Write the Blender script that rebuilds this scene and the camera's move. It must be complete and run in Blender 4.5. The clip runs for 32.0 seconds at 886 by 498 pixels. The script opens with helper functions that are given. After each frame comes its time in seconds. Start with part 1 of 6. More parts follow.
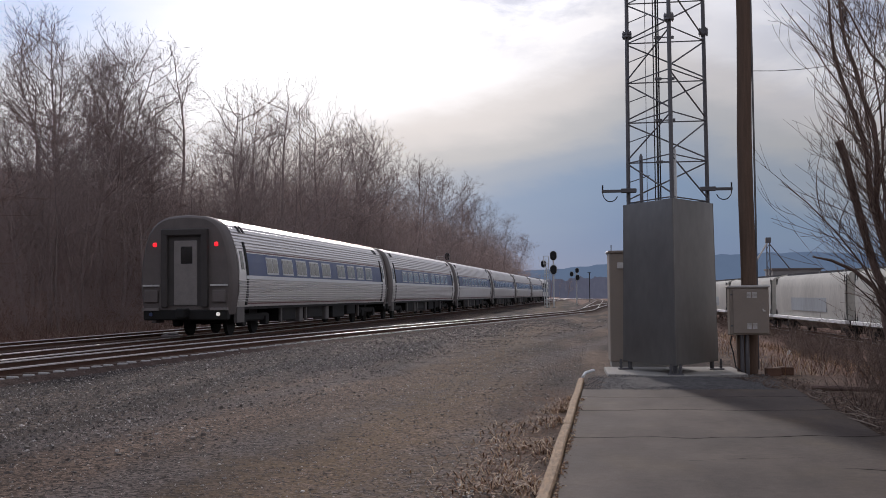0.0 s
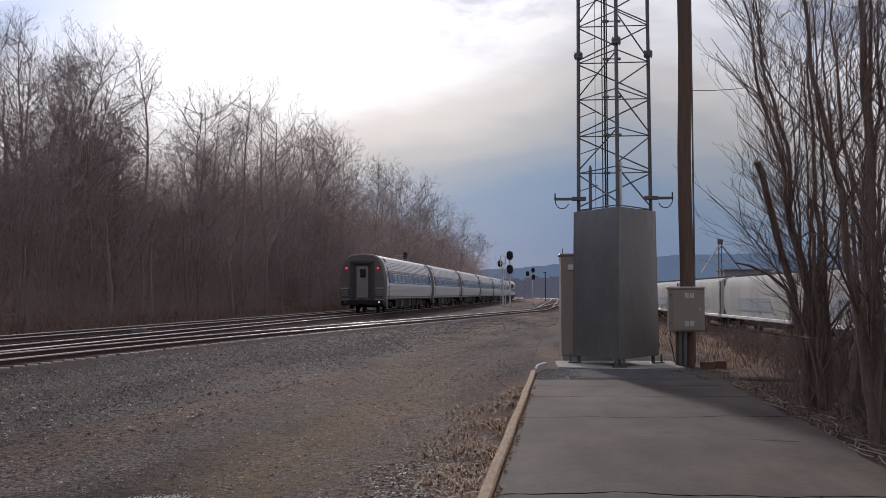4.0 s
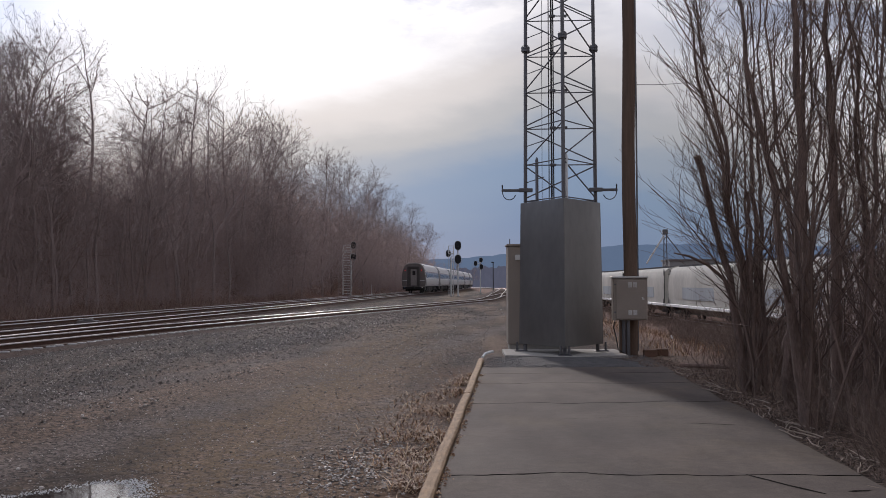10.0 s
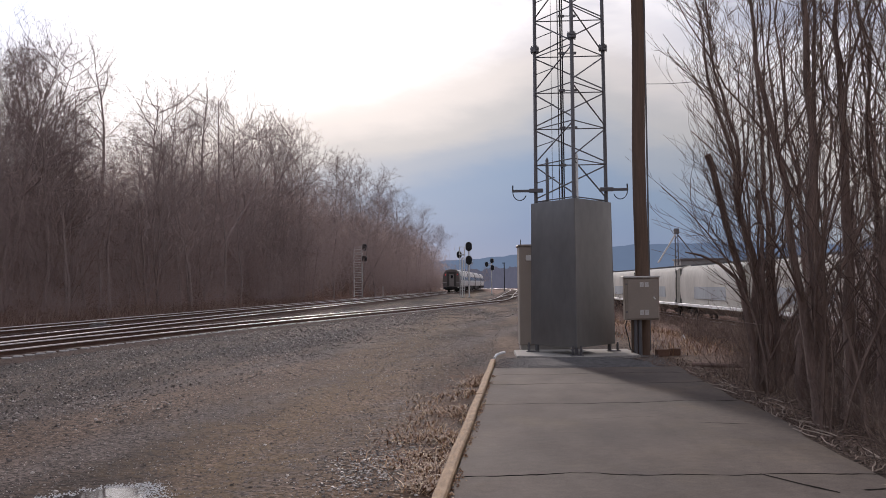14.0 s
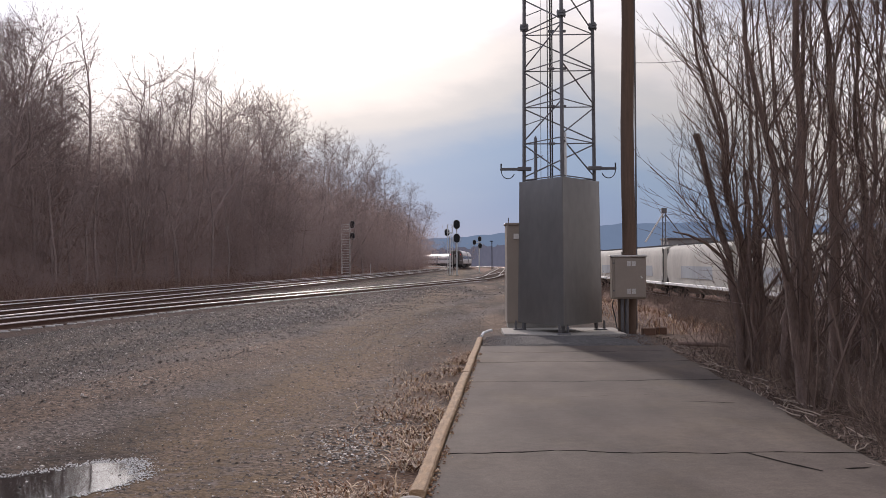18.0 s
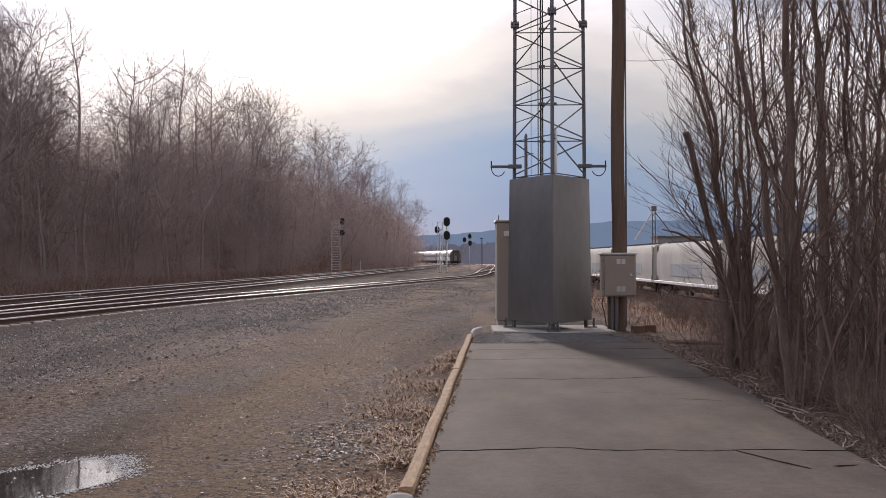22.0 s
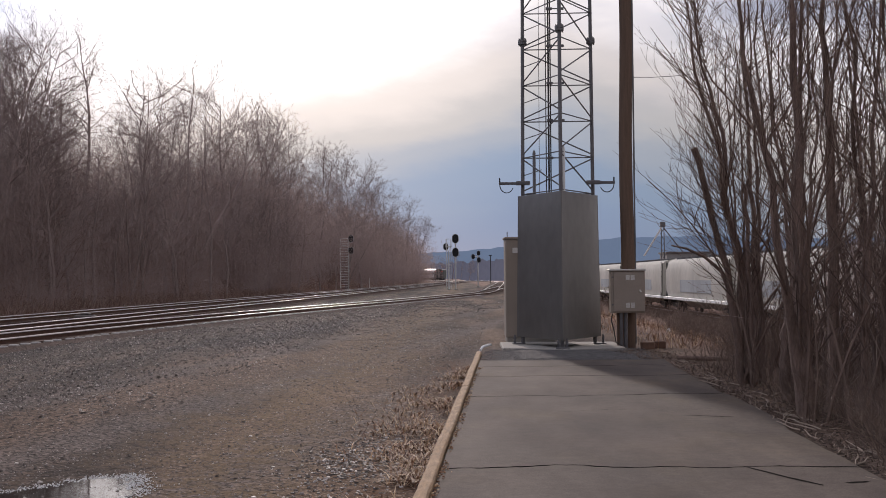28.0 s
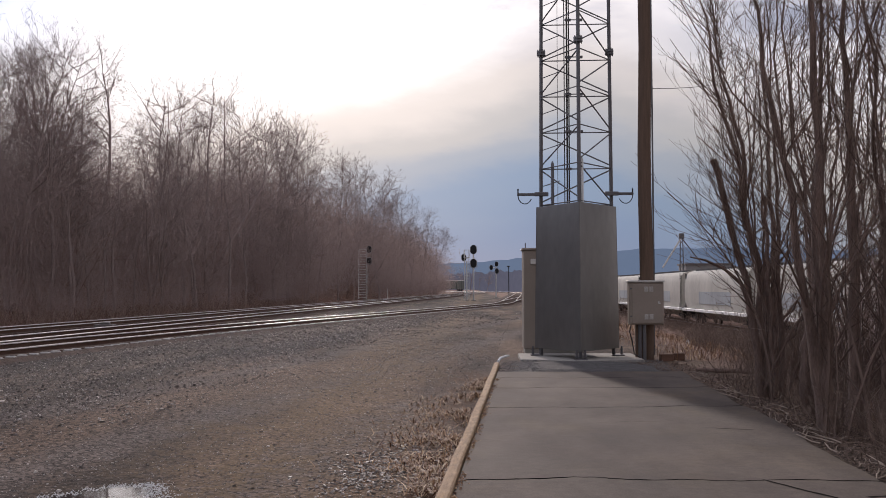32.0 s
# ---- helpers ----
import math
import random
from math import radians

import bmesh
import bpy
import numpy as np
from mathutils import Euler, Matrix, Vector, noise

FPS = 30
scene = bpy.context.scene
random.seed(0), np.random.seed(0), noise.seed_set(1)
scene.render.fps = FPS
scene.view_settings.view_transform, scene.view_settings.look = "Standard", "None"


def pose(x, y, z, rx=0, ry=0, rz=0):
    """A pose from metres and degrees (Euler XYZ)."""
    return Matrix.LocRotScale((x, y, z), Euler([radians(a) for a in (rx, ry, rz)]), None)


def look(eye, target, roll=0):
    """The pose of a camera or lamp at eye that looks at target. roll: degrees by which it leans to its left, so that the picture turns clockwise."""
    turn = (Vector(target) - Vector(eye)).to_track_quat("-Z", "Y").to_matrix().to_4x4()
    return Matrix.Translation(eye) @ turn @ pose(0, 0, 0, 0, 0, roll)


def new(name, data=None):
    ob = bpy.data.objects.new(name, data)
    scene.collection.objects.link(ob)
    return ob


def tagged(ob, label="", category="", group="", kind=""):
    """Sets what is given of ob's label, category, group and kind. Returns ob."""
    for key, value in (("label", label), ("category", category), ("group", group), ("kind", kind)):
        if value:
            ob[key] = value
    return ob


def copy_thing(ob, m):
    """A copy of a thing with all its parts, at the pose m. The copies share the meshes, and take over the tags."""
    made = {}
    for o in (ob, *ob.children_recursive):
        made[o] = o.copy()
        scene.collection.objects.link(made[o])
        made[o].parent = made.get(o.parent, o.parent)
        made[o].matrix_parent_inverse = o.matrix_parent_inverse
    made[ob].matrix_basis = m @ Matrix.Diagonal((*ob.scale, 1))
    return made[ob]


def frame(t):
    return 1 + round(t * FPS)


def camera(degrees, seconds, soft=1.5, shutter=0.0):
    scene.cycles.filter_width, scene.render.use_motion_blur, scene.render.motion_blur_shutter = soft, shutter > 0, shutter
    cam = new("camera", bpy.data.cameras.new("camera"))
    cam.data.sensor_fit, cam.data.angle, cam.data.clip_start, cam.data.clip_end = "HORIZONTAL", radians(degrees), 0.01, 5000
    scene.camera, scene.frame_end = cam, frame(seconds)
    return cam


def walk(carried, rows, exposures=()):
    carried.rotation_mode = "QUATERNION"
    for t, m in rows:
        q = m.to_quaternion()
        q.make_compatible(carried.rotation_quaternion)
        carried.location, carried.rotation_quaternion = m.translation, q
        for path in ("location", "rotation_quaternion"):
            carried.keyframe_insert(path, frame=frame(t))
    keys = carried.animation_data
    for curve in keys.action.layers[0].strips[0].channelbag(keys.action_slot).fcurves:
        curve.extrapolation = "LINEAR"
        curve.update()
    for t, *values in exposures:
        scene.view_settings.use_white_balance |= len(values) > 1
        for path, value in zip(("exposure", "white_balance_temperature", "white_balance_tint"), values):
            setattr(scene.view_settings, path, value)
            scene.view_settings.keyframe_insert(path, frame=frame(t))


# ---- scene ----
cam = camera(44.8, 32.0, soft=0.5)
EYE = 1.6
# seconds, metres ahead, turn to the left, tilt up, roll (degrees)
SWAY = [
    (0, 2.2, 5.53, 2.48, -0.53),
    (0.5, 2.2, 4.90, 2.81, -1.79),
    (1, 2.2, 5.09, 3.82, -1.25),
    (1.5, 2.2, 5.02, 3.74, -0.60),
    (2, 2.2, 4.32, 3.46, -0.75),
    (2.5, 2.2, 4.38, 2.70, -0.62),
    (4.5, 0, 3.02, 2.39, -0.13),
    (5, 0, 3.15, 2.53, -0.27),
    (5.5, 0, 2.99, 2.99, -0.35),
    (6, 0, 2.49, 3.01, -0.59),
    (6.5, 0, 2.38, 3.02, -0.75),
    (7, 0, 2.45, 2.90, -0.72),
    (7.5, 0, 2.56, 2.70, -0.63),
    (8, 0, 2.63, 2.18, -0.62),
    (8.5, 0, 2.22, 2.10, -0.47),
    (9, 0, 1.69, 2.09, -0.26),
    (9.5, 0, 0.54, 2.12, -0.27),
    (10, 0, 0.47, 1.84, -0.21),
    (10.5, 0, 0.56, 1.60, -0.20),
    (11, 0, 0.60, 1.36, 0.01),
    (11.5, 0, 0.79, 1.16, -0.10),
    (12, 0, 0.84, 1.15, -0.02),
    (12.5, 0, 1.00, 1.19, -0.01),
    (13, 0, 1.07, 1.16, -0.01),
    (13.5, 0, 1.05, 1.25, -0.26),
    (14, 0, 1.05, 1.91, -0.69),
    (14.5, 0, 1.09, 1.92, -0.29),
    (16.5, 0, 1.10, 1.35, -0.51),
    (17, 0, 0.81, 1.10, -0.41),
    (17.5, 0, 0.56, 0.81, -0.41),
    (18, 0, 0.41, 0.72, -0.31),
    (18.5, 0, 0.38, 0.64, -0.32),
    (19, 0, 0.26, 0.59, -0.28),
    (19.5, 0, 0.04, 0.57, -0.19),
    (20, 0, -0.04, 0.58, -0.06),
    (20.5, 0, -0.05, 0.60, -0.09),
    (21, 0, -0.07, 0.61, -0.06),
    (21.5, 0, -0.17, 0.57, -0.00),
    (22, 0, -0.12, 0.57, -0.14),
    (22.5, 0, -0.06, 0.58, -0.01),
    (23, 0, 0.00, 0.63, 0.00),
    (23.5, 0, 0.03, 0.68, 0.07),
    (24, 0, 0.04, 0.77, -0.02),
    (24.5, 0, 0.01, 0.84, -0.06),
    (25, 0, 0.01, 0.86, -0.21),
    (25.5, 0, -0.01, 0.86, -0.21),
    (27.5, 0, 0.31, 1.45, -0.41),
    (28, 0, 0.34, 1.48, -0.41),
    (28.5, 0, 0.38, 1.63, -0.35),
    (29, 0, 0.42, 1.70, -0.30),
    (29.5, 0, 0.44, 1.74, -0.30),
    (30, 0, 0.50, 2.10, -0.30),
    (30.5, 0, 0.57, 2.49, -0.37),
    (31, 0, 0.72, 1.68, -0.86),
    (31.5, 0, 1.15, 1.76, -0.58),
    (32, 0, 1.30, 2.06, -0.19),
]


def aim(ahead, yaw, pitch, roll):
    return pose(0, ahead, EYE, 0, 0, yaw) @ pose(0, 0, 0, 90 + pitch) @ pose(0, 0, 0, 0, 0, roll)


walk(cam, [(t, aim(a, y, p, r)) for t, a, y, p, r in SWAY],
     [(0.0, -0.6, 6300, 17), (6.0, -0.62, 6250, 17), (12.0, -0.5, 6400, 18), (16.5, -0.12, 6650, 20), (25.0, -0.12, 6650, 20), (28.0, -0.35, 6650, 20), (32.0, -0.37, 6650, 20)])
# ---- sky and sun ----
SUN_AZ, SUN_EL = -8.0, 15.0       # degrees right of +y, above the horizon
world = bpy.data.worlds.new("world")
scene.world = world
world.use_nodes = True
wn, wl = world.node_tree.nodes, world.node_tree.links
wn.clear()


def wnode(kind, **values):
    n = wn.new(kind)
    for key, value in values.items():
        n.inputs[key].default_value = value
    return n


def wmath(op, a, b=0.0, clamp=False):
    n = wn.new("ShaderNodeMath")
    n.operation, n.use_clamp = op, clamp
    for i, v in enumerate((a, b)):
        if isinstance(v, (int, float)):
            n.inputs[i].default_value = v
        else:
            wl.new(v, n.inputs[i])
    return n.outputs[0]


sky = wn.new("ShaderNodeTexSky")
sky.sky_type, sky.sun_disc = "NISHITA", False
sky.sun_elevation, sky.sun_rotation = radians(SUN_EL), radians(SUN_AZ)
geo = wn.new("ShaderNodeTexCoord")
sep = wn.new("ShaderNodeSeparateXYZ")
wl.new(geo.outputs["Generated"], sep.inputs[0])
wob = wnode("ShaderNodeTexNoise", Scale=3.2, Detail=6.0, Roughness=0.6)
stretch = wn.new("ShaderNodeVectorMath")
stretch.operation = "MULTIPLY"
stretch.inputs[1].default_value = (1.0, 1.0, 3.0)
wl.new(geo.outputs["Generated"], stretch.inputs[0])
wl.new(stretch.outputs[0], wob.inputs["Vector"])
wobble = wmath("SUBTRACT", wob.outputs[0], 0.5)
# the storm bank: low over the horizon, its top edge rising to the right
edge = wmath("SUBTRACT", sep.outputs["Z"], wmath("MULTIPLY", sep.outputs["X"], 0.31))
edge = wmath("ADD", edge, wmath("MULTIPLY", wmath("MAXIMUM", wmath("SUBTRACT", sep.outputs["X"], 0.09), 0.0), 0.75))
edge = wmath("ADD", edge, wmath("MULTIPLY", wobble, 0.09))
bank = wnode("ShaderNodeValToRGB")
bank.color_ramp.interpolation = "EASE"
els = bank.color_ramp.elements
els[0].position, els[0].color = 0.03, (0.125, 0.25, 0.44, 1)
els[1].position, els[1].color = 0.27, (1.3, 1.31, 1.28, 1)
for place, tone in ((0.085, (0.175, 0.295, 0.45)), (0.125, (0.30, 0.375, 0.455)), (0.155, (0.46, 0.485, 0.49)), (0.19, (0.66, 0.65, 0.62)), (0.225, (0.95, 0.955, 0.93)), (0.45, (0.90, 0.91, 0.95))):
    els.new(place).color = (*tone, 1)
wl.new(edge, bank.inputs[0])
# the bright veil round the hidden sun
aimed = wn.new("ShaderNodeVectorMath")
aimed.operation = "DOT_PRODUCT"
aimed.inputs[1].default_value = (math.sin(radians(SUN_AZ)) * math.cos(radians(SUN_EL)), math.cos(radians(SUN_AZ)) * math.cos(radians(SUN_EL)), math.sin(radians(SUN_EL)))
wl.new(geo.outputs["Generated"], aimed.inputs[0])
glow = wmath("POWER", wmath("MAXIMUM", aimed.outputs["Value"], 0.0), 20.0)
glow = wmath("ADD", wmath("MULTIPLY", glow, 0.68), 1.0)
# ragged grey and blue gaps higher up
rag = wnode("ShaderNodeTexNoise", Scale=5.0, Detail=7.0, Roughness=0.62)
rag.inputs["Distortion"].default_value = 0.4
wl.new(stretch.outputs[0], rag.inputs["Vector"])
high = wmath("MULTIPLY", wmath("SUBTRACT", sep.outputs["Z"], 0.19), 10.0, True)
torn = wmath("MULTIPLY", wmath("MULTIPLY", wmath("SUBTRACT", rag.outputs[0], 0.49), 6.0, True), high)
# a heavier grey sheet high on the right
sheet = wmath("MULTIPLY", wmath("SUBTRACT", sep.outputs["X"], 0.10), 6.0, True)
aloft = wmath("MULTIPLY", wmath("SUBTRACT", sep.outputs["Z"], 0.13), 10.0, True)
sheet = wmath("MULTIPLY", wmath("MULTIPLY", sheet, aloft), wmath("MULTIPLY", wmath("SUBTRACT", rag.outputs[0], 0.32), 4.5, True))
torn = wmath("MAXIMUM", torn, sheet)
gaps = wn.new("ShaderNodeMix")
gaps.data_type = "RGBA"
gaps.inputs[7].default_value = (0.42, 0.47, 0.57, 1)
wl.new(torn, gaps.inputs[0])
wl.new(bank.outputs[0], gaps.inputs[6])
# clear pale blue beyond the cloud, high on the left
clear = wmath("MULTIPLY", wmath("MULTIPLY", wmath("SUBTRACT", -0.29, sep.outputs["X"]), 8.0, True), wmath("MULTIPLY", wmath("SUBTRACT", sep.outputs["Z"], 0.16), 12.0, True))
blue_sky = wn.new("ShaderNodeMix")
blue_sky.data_type = "RGBA"
blue_sky.inputs[7].default_value = (0.74, 0.90, 1.18, 1)
wl.new(wmath("MULTIPLY", clear, wmath("MULTIPLY", wmath("SUBTRACT", wob.outputs[0], 0.3), 4.0, True)), blue_sky.inputs[0])
wl.new(gaps.outputs[2], blue_sky.inputs[6])
veil = wn.new("ShaderNodeVectorMath")
veil.operation = "SCALE"
wl.new(blue_sky.outputs[2], veil.inputs[0])
wl.new(glow, veil.inputs["Scale"])
both = wn.new("ShaderNodeMix")
both.data_type = "RGBA"
both.inputs[0].default_value = 0.95
scaled = wn.new("ShaderNodeVectorMath")
scaled.operation = "SCALE"
scaled.inputs["Scale"].default_value = 0.1
wl.new(sky.outputs[0], scaled.inputs[0])
wl.new(scaled.outputs[0], both.inputs[6])
wl.new(veil.outputs[0], both.inputs[7])
back = wnode("ShaderNodeBackground", Strength=1.0)
wl.new(both.outputs[2], back.inputs[0])
wout = wn.new("ShaderNodeOutputWorld")
wl.new(back.outputs[0], wout.inputs[0])

sun = new("sun", bpy.data.lights.new("sun", "SUN"))
sun.data.energy, sun.data.angle, sun.data.color = 2.55, radians(2.2), (1.0, 0.93, 0.84)
sun_way = Vector((math.sin(radians(SUN_AZ)) * math.cos(radians(SUN_EL)), math.cos(radians(SUN_AZ)) * math.cos(radians(SUN_EL)), math.sin(radians(SUN_EL))))
sun.matrix_world = look(sun_way * 100, (0, 0, 0))
# ---- materials ----
def mat(name, col, rough=0.8, metal=0.0, var=0.25, scale=8.0, fine=60.0, bump=0.15, dist=0.01, col2=None, stretch=(1, 1, 1), spec=0.4, emit=None):
    """A procedural surface: two scales of colour change, roughness change and relief."""
    m = bpy.data.materials.new(name)
    m.use_nodes = True
    n, l = m.node_tree.nodes, m.node_tree.links
    b = n["Principled BSDF"]
    tc = n.new("ShaderNodeTexCoord")
    mp = n.new("ShaderNodeMapping")
    mp.inputs["Scale"].default_value = stretch
    l.new(tc.outputs["Object"], mp.inputs[0])
    big, small = n.new("ShaderNodeTexNoise"), n.new("ShaderNodeTexNoise")
    for t, s, d in ((big, scale, 5.0), (small, fine, 4.0)):
        t.inputs["Scale"].default_value, t.inputs["Detail"].default_value = s, d
        l.new(mp.outputs[0], t.inputs["Vector"])
    ramp = n.new("ShaderNodeValToRGB")
    e = ramp.color_ramp.elements
    low = col2 or tuple(c * (1 - var) for c in col)
    e[0].position, e[0].color = 0.3, (*low, 1)
    e[1].position, e[1].color = 0.7, (*(tuple(min(1, c * (1 + var * 0.6)) for c in col)), 1)
    add = n.new("ShaderNodeMath")
    add.operation = "MULTIPLY_ADD"
    add.inputs[1].default_value, add.inputs[2].default_value = 0.45, 0.0
    l.new(small.outputs[0], add.inputs[0])
    mx = n.new("ShaderNodeMath")
    mx.operation = "MULTIPLY_ADD"
    mx.inputs[1].default_value = 0.6
    l.new(big.outputs[0], mx.inputs[0])
    l.new(add.outputs[0], mx.inputs[2])
    oi = n.new("ShaderNodeObjectInfo")
    hue = n.new("ShaderNodeMath")
    hue.operation = "MULTIPLY_ADD"
    hue.inputs[1].default_value = 0.12 * var
    l.new(oi.outputs["Random"], hue.inputs[0])
    l.new(mx.outputs[0], hue.inputs[2])
    l.new(hue.outputs[0], ramp.inputs[0])
    l.new(ramp.outputs[0], b.inputs["Base Color"])
    rr = n.new("ShaderNodeMapRange")
    rr.inputs["To Min"].default_value, rr.inputs["To Max"].default_value = max(0.02, rough - 0.12), min(1, rough + 0.12)
    l.new(big.outputs[0], rr.inputs[0])
    l.new(rr.outputs[0], b.inputs["Roughness"])
    b.inputs["Metallic"].default_value = metal
    b.inputs["Specular IOR Level"].default_value = spec
    if bump:
        bp = n.new("ShaderNodeBump")
        bp.inputs["Strength"].default_value, bp.inputs["Distance"].default_value = bump, dist
        l.new(small.outputs[0], bp.inputs["Height"])
        l.new(bp.outputs[0], b.inputs["Normal"])
    if emit:
        b.inputs["Emission Color"].default_value, b.inputs["Emission Strength"].default_value = (*emit[:3], 1), emit[3]
    return m


# ---- mesh building ----
class Shape:
    """Vertices and faces of one mesh."""

    def __init__(self):
        self.v, self.f, self.m = [], [], []

    def add(self, verts, faces, slot=0):
        k = len(self.v)
        self.v.extend(verts)
        self.f.extend(tuple(k + i for i in f) for f in faces)
        self.m.extend([slot] * len(faces))
        return self

    def box(self, x0, y0, z0, x1, y1, z1, slot=0, bevel=0.0):
        if bevel <= 0:
            v = [(x, y, z) for z in (z0, z1) for y in (y0, y1) for x in (x0, x1)]
            return self.add(v, [(0, 2, 3, 1), (4, 5, 7, 6), (0, 1, 5, 4), (2, 6, 7, 3), (0, 4, 6, 2), (1, 3, 7, 5)], slot)
        b = min(bevel, (x1 - x0) / 2.01, (y1 - y0) / 2.01, (z1 - z0) / 2.01)
        rings = []
        for z, k in ((z0, b), (z0 + b, 0), (z1 - b, 0), (z1, b)):
            xa, xb, ya, yb = x0 + k, x1 - k, y0 + k, y1 - k
            rings.append([(xa + b, ya, z), (xb - b, ya, z), (xb, ya + b, z), (xb, yb - b, z), (xb - b, yb, z), (xa + b, yb, z), (xa, yb - b, z), (xa, ya + b, z)])
        v = [p for r in rings for p in r]
        f = [(8 * k + i, 8 * k + (i + 1) % 8, 8 * k + 8 + (i + 1) % 8, 8 * k + 8 + i) for k in range(3) for i in range(8)]
        f += [tuple(range(7, -1, -1)), tuple(range(24, 32))]
        return self.add(v, f, slot)

    def tube(self, pts, radii, sides=6, slot=0, caps=True):
        pts = [Vector(p) for p in pts]
        if isinstance(radii, (int, float)):
            radii = [radii] * len(pts)
        v, f = [], []
        ref = None
        for i, p in enumerate(pts):
            d = (pts[min(i + 1, len(pts) - 1)] - pts[max(i - 1, 0)]).normalized()
            if ref is None:
                ref = Vector((1, 0, 0)) if abs(d.x) < 0.8 else Vector((0, 1, 0))
            a = (ref - d * ref.dot(d)).normalized()
            ref = a
            c = d.cross(a)
            for s in range(sides):
                t = 2 * math.pi * s / sides
                v.append(tuple(p + (a * math.cos(t) + c * math.sin(t)) * radii[i]))
        for i in range(len(pts) - 1):
            for s in range(sides):
                f.append((i * sides + s, i * sides + (s + 1) % sides, (i + 1) * sides + (s + 1) % sides, (i + 1) * sides + s))
        if caps and sides > 2:
            f.append(tuple(range(sides - 1, -1, -1)))
            f.append(tuple(range((len(pts) - 1) * sides, len(pts) * sides)))
        return self.add(v, f, slot)

    def disc(self, centre, axis, radius, depth, sides=16, slot=0):
        c, a = Vector(centre), Vector(axis).normalized()
        return self.tube([c - a * depth / 2, c + a * depth / 2], radius, sides, slot)

    def loft(self, rings, slot=0, closed=False, ends=False):
        """Quads between rings of equally many points."""
        n = len(rings[0])
        v = [tuple(p) for r in rings for p in r]
        f = [(k * n + i, k * n + (i + 1) % n, (k + 1) * n + (i + 1) % n, (k + 1) * n + i) for k in range(len(rings) - 1) for i in range(n if closed else n - 1)]
        if ends:
            f += [tuple(range(n - 1, -1, -1)), tuple(range((len(rings) - 1) * n, len(rings) * n))]
        return self.add(v, f, slot)

    def mesh(self, name, mats, smooth=False):
        me = bpy.data.meshes.new(name)
        me.from_pydata(self.v, [], self.f)
        for m in mats if isinstance(mats, (list, tuple)) else [mats]:
            me.materials.append(m)
        me.polygons.foreach_set("material_index", self.m)
        if smooth:
            me.polygons.foreach_set("use_smooth", [True] * len(self.f))
            me.set_sharp_from_angle(angle=radians(40))
        me.update()
        return me


def part(name, shape, material, parent, label="", smooth=False):
    """One mesh object under a thing or under a part."""
    ob = new(name, shape.mesh(name, material, smooth) if isinstance(shape, Shape) else shape)
    ob.parent = parent
    if label:
        tagged(ob, label)
    return ob


def thing(name, m, label, category, group="", kind=""):
    """An Empty at a thing's base, to which its parts are tied."""
    ob = new(name)
    ob.matrix_basis = m
    ob.empty_display_size = 0.1
    return tagged(ob, label, category, group, kind)


def solid(name, shape, material, label, category, group="", kind="", m=None, smooth=False):
    """A thing of one mesh."""
    ob = new(name, shape.mesh(name, material, smooth))
    if m is not None:
        ob.matrix_basis = m
    return tagged(ob, label, category, group, kind)


BALLAST = mat("ballast", (0.092, 0.064, 0.054), 0.97, 0, 0.6, 2.0, 16, 1.0, 0.08, spec=0.05)
ASPHALT = mat("worn_asphalt", (0.104, 0.081, 0.068), 0.9, 0, 0.3, 0.55, 55, 0.2, 0.02, spec=0.25)


def weather_asphalt(m):
    """Dusty and dark patches, tyre scuffs along the platform and pale grit in the worn surface."""
    n, l = m.node_tree.nodes, m.node_tree.links
    b = n["Principled BSDF"]
    tc = n.new("ShaderNodeTexCoord")
    base = b.inputs["Base Color"].links[0].from_socket

    def layer(base, scale, detail, stretch, p0, c0, p1, c1, kind="ShaderNodeTexNoise", out="Fac", mode="MULTIPLY"):
        mp, t = n.new("ShaderNodeMapping"), n.new(kind)
        mp.inputs["Scale"].default_value = stretch
        l.new(tc.outputs["Object"], mp.inputs[0])
        l.new(mp.outputs[0], t.inputs["Vector"])
        t.inputs["Scale"].default_value = scale
        if kind == "ShaderNodeTexNoise":
            t.inputs["Detail"].default_value = detail
        r, x = n.new("ShaderNodeValToRGB"), n.new("ShaderNodeMix")
        e = r.color_ramp.elements
        e[0].position, e[0].color, e[1].position, e[1].color = p0, (*c0, 1), p1, (*c1, 1)
        src = t.outputs[out]
        if out == "Color":
            sc = n.new("ShaderNodeSeparateColor")
            l.new(src, sc.inputs[0])
            src = sc.outputs[0]
        l.new(src, r.inputs[0])
        x.data_type, x.blend_type = "RGBA", mode
        x.inputs[0].default_value = 1.0
        l.new(base, x.inputs[6])
        l.new(r.outputs[0], x.inputs[7])
        return x.outputs[2]

    c = layer(base, 0.55, 6, (1, 0.6, 1), 0.36, (0.70, 0.69, 0.71), 0.64, (1.18, 1.16, 1.12))
    c = layer(c, 1.6, 7, (1.2, 0.45, 1), 0.35, (0.80, 0.79, 0.79), 0.62, (1.10, 1.10, 1.08))
    c = layer(c, 0.9, 5, (1, 0.5, 1), 0.52, (1, 1, 1), 0.68, (1.16, 1.12, 0.98))
    c = layer(c, 9, 6, (1, 1, 1), 0.32, (0.90, 0.89, 0.89), 0.68, (1.08, 1.08, 1.08))
    c = layer(c, 46, 2, (1, 1, 1), 0.0, (0.92, 0.92, 0.92), 1.0, (1.07, 1.07, 1.07), "ShaderNodeTexVoronoi", "Color")
    l.new(c, b.inputs["Base Color"])


